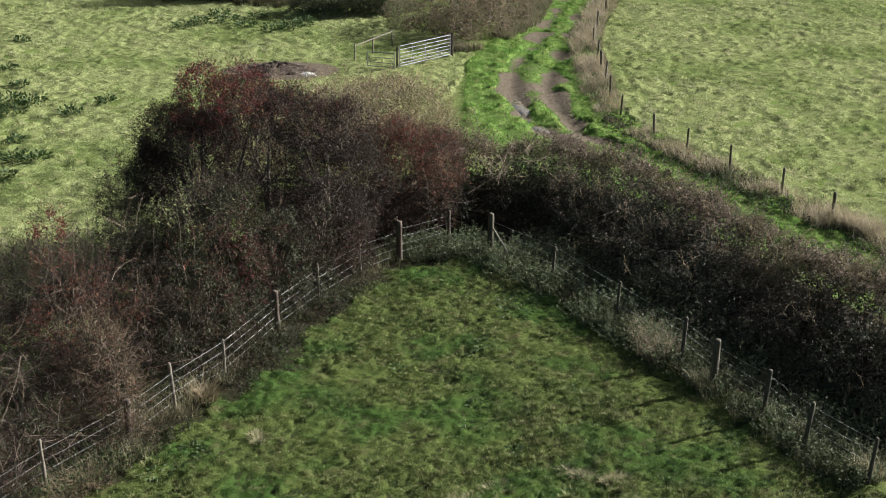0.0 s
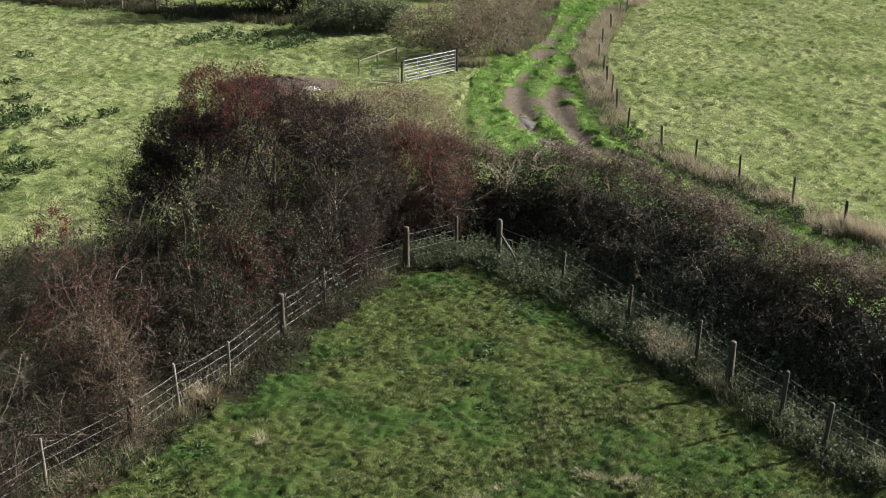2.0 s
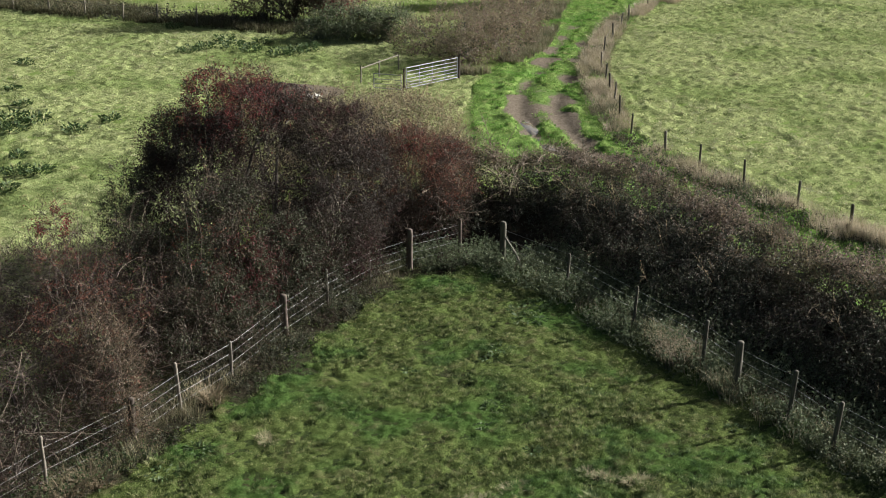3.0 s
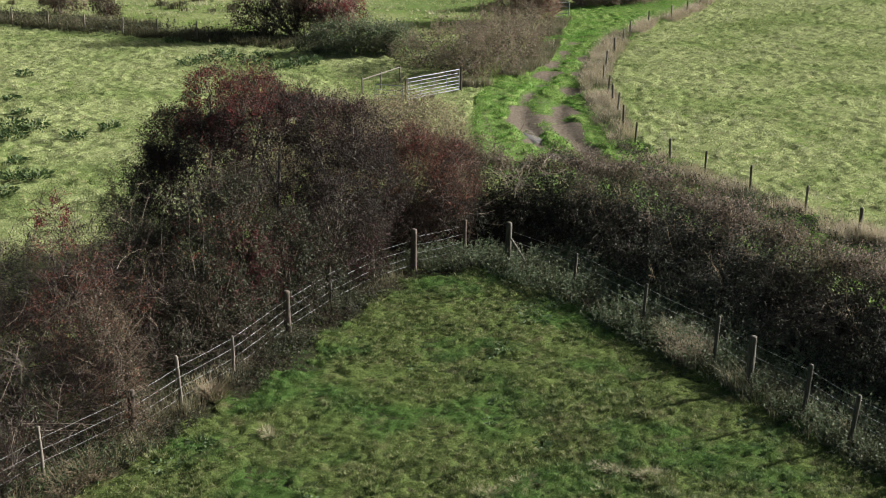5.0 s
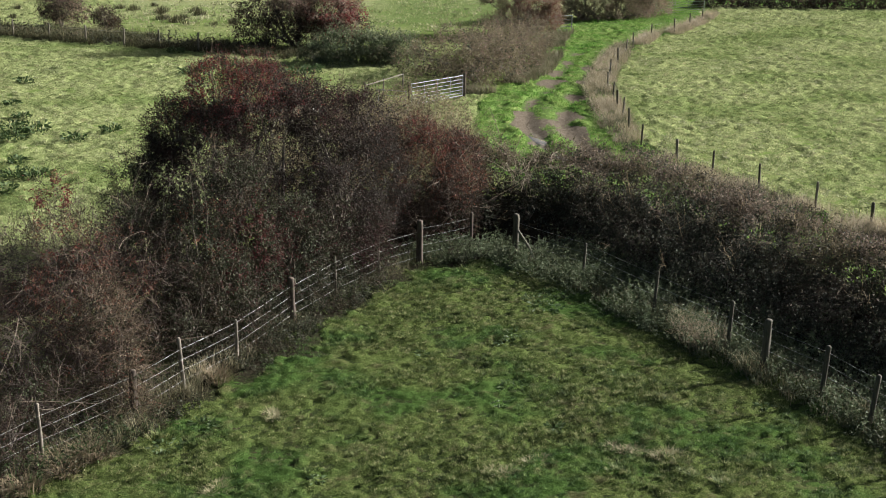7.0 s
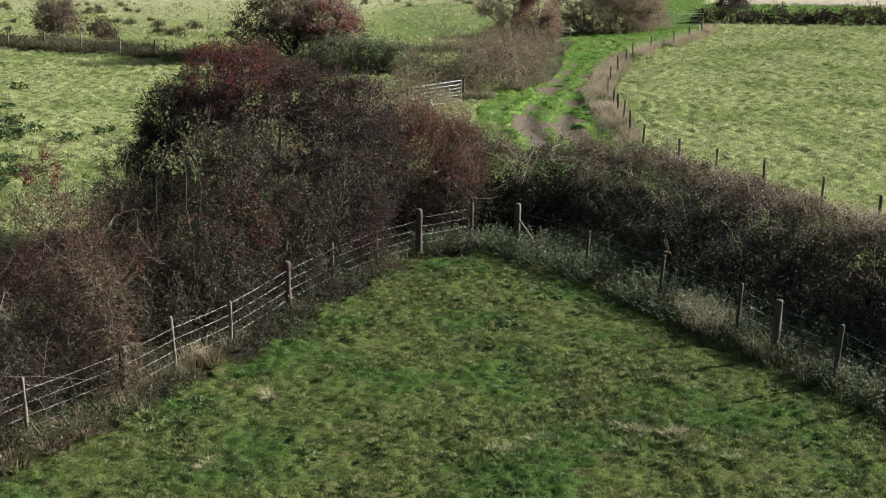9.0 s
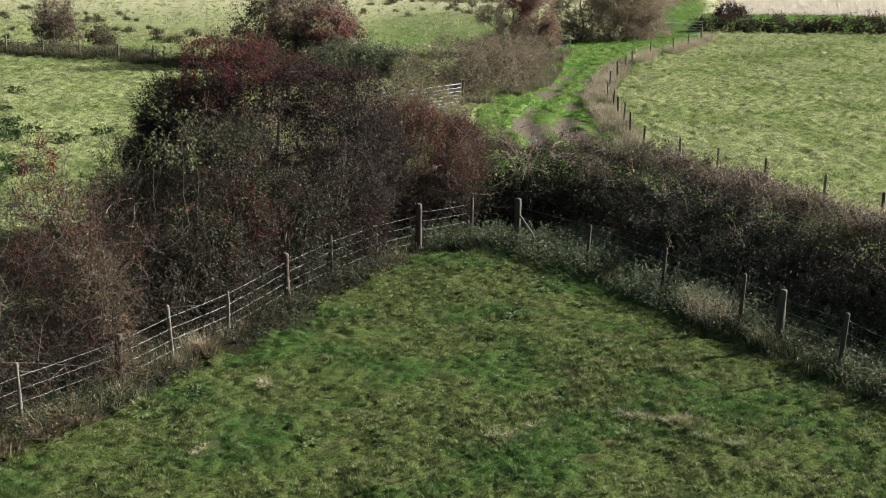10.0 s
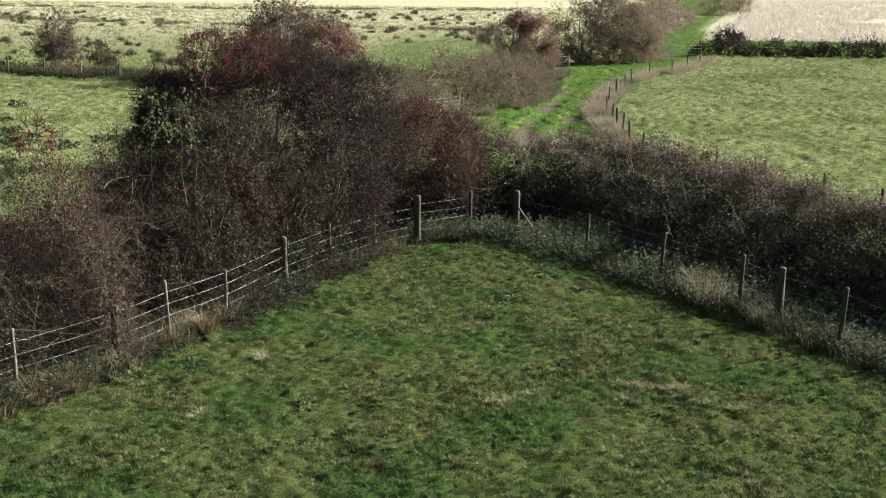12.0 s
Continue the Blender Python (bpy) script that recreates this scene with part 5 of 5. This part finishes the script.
hay = rush_tuft(-8.3, 25.9, 0.55, STRAW_TUFT, "straw_tussock", "tall bleached tussock of dead grass against the wire fence", "tall dead tussocks by the fence", 360, 1.9, 0.85)
for x, y in ((-8.75, 25.3), (-6.35, 30.3), (-9.4, 24.3)):
    copy_thing(hay, pose(x, y, hz(x, y), 0, 0, 90 * x))


# ---------------------------------------------------------------- rank growth along the fences
def scatter_line(points, n, w_lo, w_hi):
    p = np.array(points, float)
    seg = np.hypot(*np.diff(p, axis=0).T)
    cum = np.concatenate([[0], np.cumsum(seg)])
    s = rng.uniform(0, cum[-1], n)
    x, y = np.interp(s, cum, p[:, 0]), np.interp(s, cum, p[:, 1])
    k = np.clip(np.searchsorted(cum, s) - 1, 0, len(seg) - 1)
    t = np.diff(p, axis=0)[k] / seg[k][:, None]
    o = rng.uniform(w_lo, w_hi, n)
    x, y = x + t[:, 1] * o, y - t[:, 0] * o
    return x, y


def on_ground(x, y, sink=0.005):
    return np.stack([x, y, height(x[:, None], y[:, None])[:, 0] - sink], 1)


def patchy(x, y, scale, lo, seed=0.0):
    P = np.stack([x, y, np.zeros_like(x)], 1)
    return wave(P, scale, seed) > lo


def herb(name, label, x, y, tall, n_per, mat, leaf=0.08):
    """Nettles and other leafy stems, uncountable."""
    B = on_ground(x, y)
    h = tall * rng.uniform(0.5, 1.15, len(B))
    path, rad = twigs_from(B, np.tile(np.array([0, 0, 1.0]), (len(B), 1)) * 1.0, h / 0.9, 0.006, 0.3, 4)
    t = rng.uniform(0.15, 1.0, (len(B), n_per))
    i0 = np.clip((t * 3).astype(int), 0, 2)
    f = t * 3 - i0
    r = np.arange(len(B))[:, None]
    P = (path[r, i0] * (1 - f[..., None]) + path[r, i0 + 1] * f[..., None]).reshape(-1, 3)
    P[:, 2] = np.maximum(P[:, 2], 0.03)
    D = rand_dirs(len(P))
    D[:, 2] = np.abs(D[:, 2]) * 0.6
    D = unit(D)
    s = leaf * rng.uniform(0.6, 1.3, len(P))
    V, F = join([leaves(P, D, s, s * 0.55, 0.35), tubes(path[:, ::3], rad[:, ::3], 3)])
    return stuff(name, V, F, mat, label, "undergrowth")


R_UP = RIGHT_POSTS[::-1]
x, y = scatter_line(RIGHT_POSTS[:4], 3000, -1.9, 1.0)
k = patchy(x, y, 1.6, -0.55, 6.0)
x, y = x[k], y[k]
herb("nettles", "grey-green nettles and bramble shoots smothering the fence corner", x, y, 0.62, 9, NETTLE, 0.085)
x, y = scatter_line(RIGHT_POSTS[3:], 2200, -1.6, 0.6)
k = patchy(x, y, 1.6, -0.35, 6.0)
x, y = x[k], y[k]
herb("nettles", "low nettles among dead grass below the fence", x, y, 0.5, 8, NETTLE, 0.08)
x, y = scatter_line(RIGHT_POSTS, 1500, -2.9, -0.9)
herb("nettles", "grey-green willowherb and nettles between fence and bramble bank", x, y, 0.75, 9, NETTLE, 0.10)
x, y = scatter_line([(-1.6, 40.6), (0.2, 41.7), (1.6, 41.2)], 900, -0.9, 1.1)
herb("nettles", "dark nettles along the foot of the fence corner", x, y, 0.55, 9, NETTLE, 0.085)
x, y = scatter_line(LEFT_POSTS, 2800, -1.0, 1.05)
k = patchy(x, y, 1.8, -0.35, 9.0)
x, y = x[k], y[k]
herb("nettles", "leafy weeds and bramble shoots below the wire fence", x, y, 0.5, 8, GREEN_MIX, 0.07)
x, y = scatter_line([(12.2, 45.2), (10.4, 49.2)], 200, -0.4, 0.8)
herb("nettles", "green nettles on the edge of the track", x, y, 0.4, 8, DOCK, 0.09)


def rank_grass(label, x, y, tall, per, width, mat, splay=0.75, keep=-0.2, scale=0.9, name="long_grass", spread=0.2):
    k = patchy(x, y, scale, keep, 4.0)
    B = on_ground(x[k], y[k])
    V, F = blades(B, per, tall * rng.uniform(0.45, 1.2, len(B)), width, splay, spread)
    return stuff(name, V, F, mat, label, "long grass")


x, y = scatter_line(RIGHT_POSTS[2:], 420, -0.5, 0.6)
rank_grass("bleached long grass leaning over the fence bottom", x, y, 0.62, 16, 0.007, STRAW, 1.2, 0.42, 1.8, spread=0.12)
x, y = scatter_line(RIGHT_POSTS, 800, -1.5, 0.7)
rank_grass("dull green and brown long grass below the fence", x, y, 0.40, 8, 0.011, STRAW_DARK, 1.0, -0.6)
x, y = scatter_line(LEFT_POSTS[:5], 380, -0.9, 0.3)
rank_grass("bleached long grass below the wire fence", x, y, 0.5, 7, 0.007, STRAW, 1.1, 0.42, 1.2)
x, y = scatter_line(LEFT_POSTS, 800, -1.0, 0.35)
rank_grass("brown and green long grass below the wire fence", x, y, 0.32, 9, 0.010, STRAW_DARK, 1.0, -0.4)
x, y = scatter_line(LEFT_POSTS[:3], 420, -0.6, 0.9)
herb("nettles", "weeds and nettles at the end of the wire fence", x, y, 0.45, 8, DOCK, 0.08)
x, y = scatter_line(LEFT_POSTS[:4], 380, -0.4, 0.9)
rank_grass("bleached and green long grass spilling into the paddock", x, y, 0.45, 8, 0.008, STRAW_DARK, 1.1, -0.1, 1.4)
x, y = scatter_line(LEFT_POSTS[:3], 160, -0.2, 0.9)
rank_grass("pale dead grass tussocks at the end of the wire fence", x, y, 0.5, 9, 0.007, STRAW, 1.1, 0.25, 1.6)
x, y = scatter_line([(5.7, 33.9), (6.5, 32.6)], 170, -0.4, 0.6)
rank_grass("pale bleached grass clump against the fence posts", x, y, 0.6, 9, 0.008, LANE_STRAW, 1.2, -0.5, 1.6)
x, y = scatter_line(LANE_POSTS[9:17], 1700, -1.2, 0.3)
rank_grass("tall bleached grass along the track fence", x, y, 0.60, 9, 0.012, LANE_STRAW, 1.2, -0.25, 1.6)
x, y = scatter_line(LANE_POSTS[8:17], 1100, -1.4, 0.2)
rank_grass("brown and green grass among the bleached stalks", x, y, 0.5, 9, 0.013, STRAW_DARK, 1.3, -0.4, 1.4)
x, y = scatter_line(LANE_POSTS[16:] + [(22.0, 112.0)], 1500, -0.4, 0.6)
rank_grass("bleached grass along the far end of the track fence", x, y, 0.7, 8, 0.016, LANE_STRAW, 1.1, -0.2, 1.3)
x, y = scatter_line(LANE_POSTS[6:12], 1300, -1.0, 0.3)
rank_grass("bleached grass round the posts beside the track", x, y, 0.5, 8, 0.012, LANE_STRAW, 1.1, 0.0, 1.5)
x, y = scatter_line(LANE_POSTS[:11], 1500, -1.0, 0.3)
rank_grass("brown long grass along the track fence", x, y, 0.38, 8, 0.016, STRAW_DARK, 1.0, -0.2)
x, y = scatter_line(LANE_POSTS[:7], 1300, -1.1, 0.3)
rank_grass("pale bleached tussocks along the track fence", x, y, 0.55, 9, 0.010, LANE_STRAW, 0.9, 0.1, 1.3)
x, y = scatter_line([(15.2, 42.2), (14.2, 44.4)], 260, -0.3, 0.5)
rank_grass("fluffy bleached grass round the posts of the track fence", x, y, 0.75, 12, 0.010, LANE_STRAW, 0.8, -0.6)
x, y = scatter_line(LANE_POSTS[:8], 900, -1.4, 0.0)
herb("nettles", "brown and green weeds below the track fence", x, y, 0.45, 8, GREEN_MIX, 0.08)
x, y = scatter_line([(0.9, 70.6), (3.2, 73.4), (5.4, 79.0), (6.6, 86.0), (7.4, 93.0), (8.6, 98.0)], 1800, -1.3, 0.3)
rank_grass("bleached grass at the foot of the bramble beside the track", x, y, 0.55, 8, 0.025, STRAW_DARK, 0.8, -0.4)
x, y = scatter_line([(-40.0, 96.4)] + FAR_POSTS + [(-13.5, 84.2), (-9.0, 83.0), (-5.0, 82.4)], 5200, -4.5, 0.6)
rank_grass("rank dark ditch grass between two pastures", x, y, 0.6, 6, 0.030, RUSH, 1.3, -0.4)
x, y = scatter_line([(-40.0, 96.6)] + FAR_POSTS, 1800, -4.5, 0.0)
rank_grass("bleached ditch grass between two pastures", x, y, 0.7, 6, 0.025, STRAW_DARK, 1.3, 0.15)
x, y = scatter_line([(-40.0, 96.4)] + FAR_POSTS + [(-13.5, 84.2)], 1500, -3.5, 0.2)
herb("nettles", "dark weeds along the overgrown ditch", x, y, 0.7, 8, GREEN_MIX, 0.16)
for (ax, ay), (bx, by) in (((-70.0, 166.0), (8.0, 150.0)), ((-80.0, 196.0), (10.0, 205.0))):
    x, y = scatter_line([(ax, ay), ((ax + bx) / 2, (ay + by) / 2 - 3.0), (bx, by)], 2600, -1.8, 1.8)
    rank_grass("brown sedge along a distant wet ditch", x, y, 0.45, 6, 0.05, STRAW_DARK, 0.9, 0.05, 1.2)
n = 11000
y = 136 + 140 * rng.uniform(0, 1, n) ** 1.5
x = along(LANE_LINE, y) + 2.5 + rng.uniform(0, 1, n) * (0.40 * y + 6 - along(LANE_LINE, y))
rank_grass("wide bed of pale straw-coloured reeds beyond the field", x, y, 0.6, 5, 0.080, REED, 1.7, -0.75, 0.25, "reed_bed", 0.4)


# ---------------------------------------------------------------- grass
def turf(name, label, n, box, keep, tall, per, width, mat, splay=0.8, spread=0.06, clump=0.55, power=1.0, grain=7.0, dome=0.0):
    """Short turf as single blades in tufts, thicker and taller in patches."""
    x = rng.uniform(box[0], box[1], n)
    y = box[2] + (box[3] - box[2]) * rng.uniform(0, 1, n) ** power
    k = keep(x, y)
    x, y = x[k], y[k]
    P = np.stack([x, y, np.zeros_like(x)], 1)
    h = tall * (0.9 + clump * wave(P, 2.4, 6.0) + 0.5 * clump * wave(P, 0.7, 2.0) + 0.9 * clump * wave(P, grain, 1.0))
    size = spread * rng.uniform(0.6, 1.4, len(x)) if dome else spread
    swell = []
    B = on_ground(x, y)
    B[:, 2] += lumps(x, y)
    V, F = blades(B, per, np.maximum(h, 0.4 * tall), width, splay, size, True, dome, swell)
    ob = stuff(name, V, F, mat, label, "grass")
    ob.data.attributes.new("swell", "FLOAT_VECTOR", "POINT").data.foreach_set("vector", swell[0].astype(np.float32).ravel())
    return ob


def in_paddock(x, y):
    z = zones(x, y)
    return (z["pad"] > rng.uniform(0.2, 0.8, len(x))) & (z["bare"] < rng.uniform(0.15, 1.1, len(x))) & (wave(np.stack([x, y, 0 * x], 1), 2.2, 8.0) + 0.5 * wave(np.stack([x, y, 0 * x], 1), 7.0, 2.0) > -0.8)


def in_right(x, y):
    z = zones(x, y)
    return (z["right"] > 0.5) & (y < 116) & (x < 0.42 * y + 5)


def in_left(x, y):
    z = zones(x, y)
    return (z["left"] > 0.5) & (x > -0.42 * y - 4) & (z["litter_shade"] < 0.5) & (z["mud"] < 0.4) & (x < along([(-9.5, 20.0), (-8.6, 36.0), (-8.5, 48.0), (-1.0, 60.0), (0.8, 70.0), (-4.0, 80.0), (-12.0, 86.0), (-30.0, 95.0)], y) + 2.0)


def in_strip(x, y):
    z = zones(x, y)
    return (z["strip"] > rng.uniform(0.3, 0.7, len(x))) & (z["mud"] < rng.uniform(0.1, 0.7, len(x)))


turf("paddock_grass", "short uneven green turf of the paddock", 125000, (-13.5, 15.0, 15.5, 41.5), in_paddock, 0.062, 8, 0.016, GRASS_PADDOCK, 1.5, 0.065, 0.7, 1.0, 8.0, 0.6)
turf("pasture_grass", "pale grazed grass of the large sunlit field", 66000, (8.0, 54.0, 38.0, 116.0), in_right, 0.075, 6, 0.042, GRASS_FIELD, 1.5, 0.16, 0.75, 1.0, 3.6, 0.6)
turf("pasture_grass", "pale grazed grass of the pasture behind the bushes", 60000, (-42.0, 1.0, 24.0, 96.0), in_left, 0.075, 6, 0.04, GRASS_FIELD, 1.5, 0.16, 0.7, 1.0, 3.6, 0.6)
turf("verge_grass", "green grass along the track and between its ruts", 50000, (0.0, 23.0, 26.0, 112.0), in_strip, 0.11, 8, 0.026, GRASS_VERGE, 1.3, 0.16, 0.6, dome=0.6)
turf("pasture_grass", "rough grass tussocks scattered over the large field", 3500, (8.0, 54.0, 38.0, 116.0), lambda x, y: in_right(x, y) & patchy(x, y, 0.35, 0.0, 3.0), 0.16, 22, 0.05, GRASS_FIELD, 1.1, 0.30, 0.5, dome=0.75)
turf("pasture_grass", "rough grass tussocks scattered over the pasture", 3000, (-42.0, 1.0, 24.0, 96.0), lambda x, y: in_left(x, y) & patchy(x, y, 0.35, 0.0, 3.0), 0.15, 22, 0.045, GRASS_FIELD, 1.1, 0.27, 0.5, dome=0.75)
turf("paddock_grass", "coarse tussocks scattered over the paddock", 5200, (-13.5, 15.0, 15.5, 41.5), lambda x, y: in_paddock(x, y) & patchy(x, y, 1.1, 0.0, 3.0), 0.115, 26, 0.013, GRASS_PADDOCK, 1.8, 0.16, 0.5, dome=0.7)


def far_left(x, y):
    edge = np.interp(x, [-60.0, -36.0, -17.0, -9.0, 2.0, 8.0], [104.0, 99.5, 91.5, 89.0, 99.0, 108.0])
    return (y > edge) & (x > -0.42 * y - 4) & (zones(x, y)["strip"] < 0.4) & (zones(x, y)["right"] < 0.2)


turf("marsh_grass", "pale rough grass of the distant marsh", 34000, (-88.0, 30.0, 90.0, 215.0), far_left, 0.14, 5, 0.10, MARSH, 1.2, 0.4, 0.8, 1.2, 1.6)
turf("marsh_grass", "green grass between the far ditch and the reeds", 9000, (20.0, 62.0, 116.0, 137.5), lambda x, y: (zones(x, y)["right"] > 0.5) & (y > 118), 0.2, 6, 0.07, GRASS_VERGE, 1.2, 0.3, 0.6)
turf("verge_grass", "green grass of the distant track", 6000, (16.0, 44.0, 112.0, 200.0), lambda x, y: zones(x, y)["strip"] > 0.5, 0.15, 6, 0.06, GRASS_VERGE, 1.2, 0.3, 0.6)
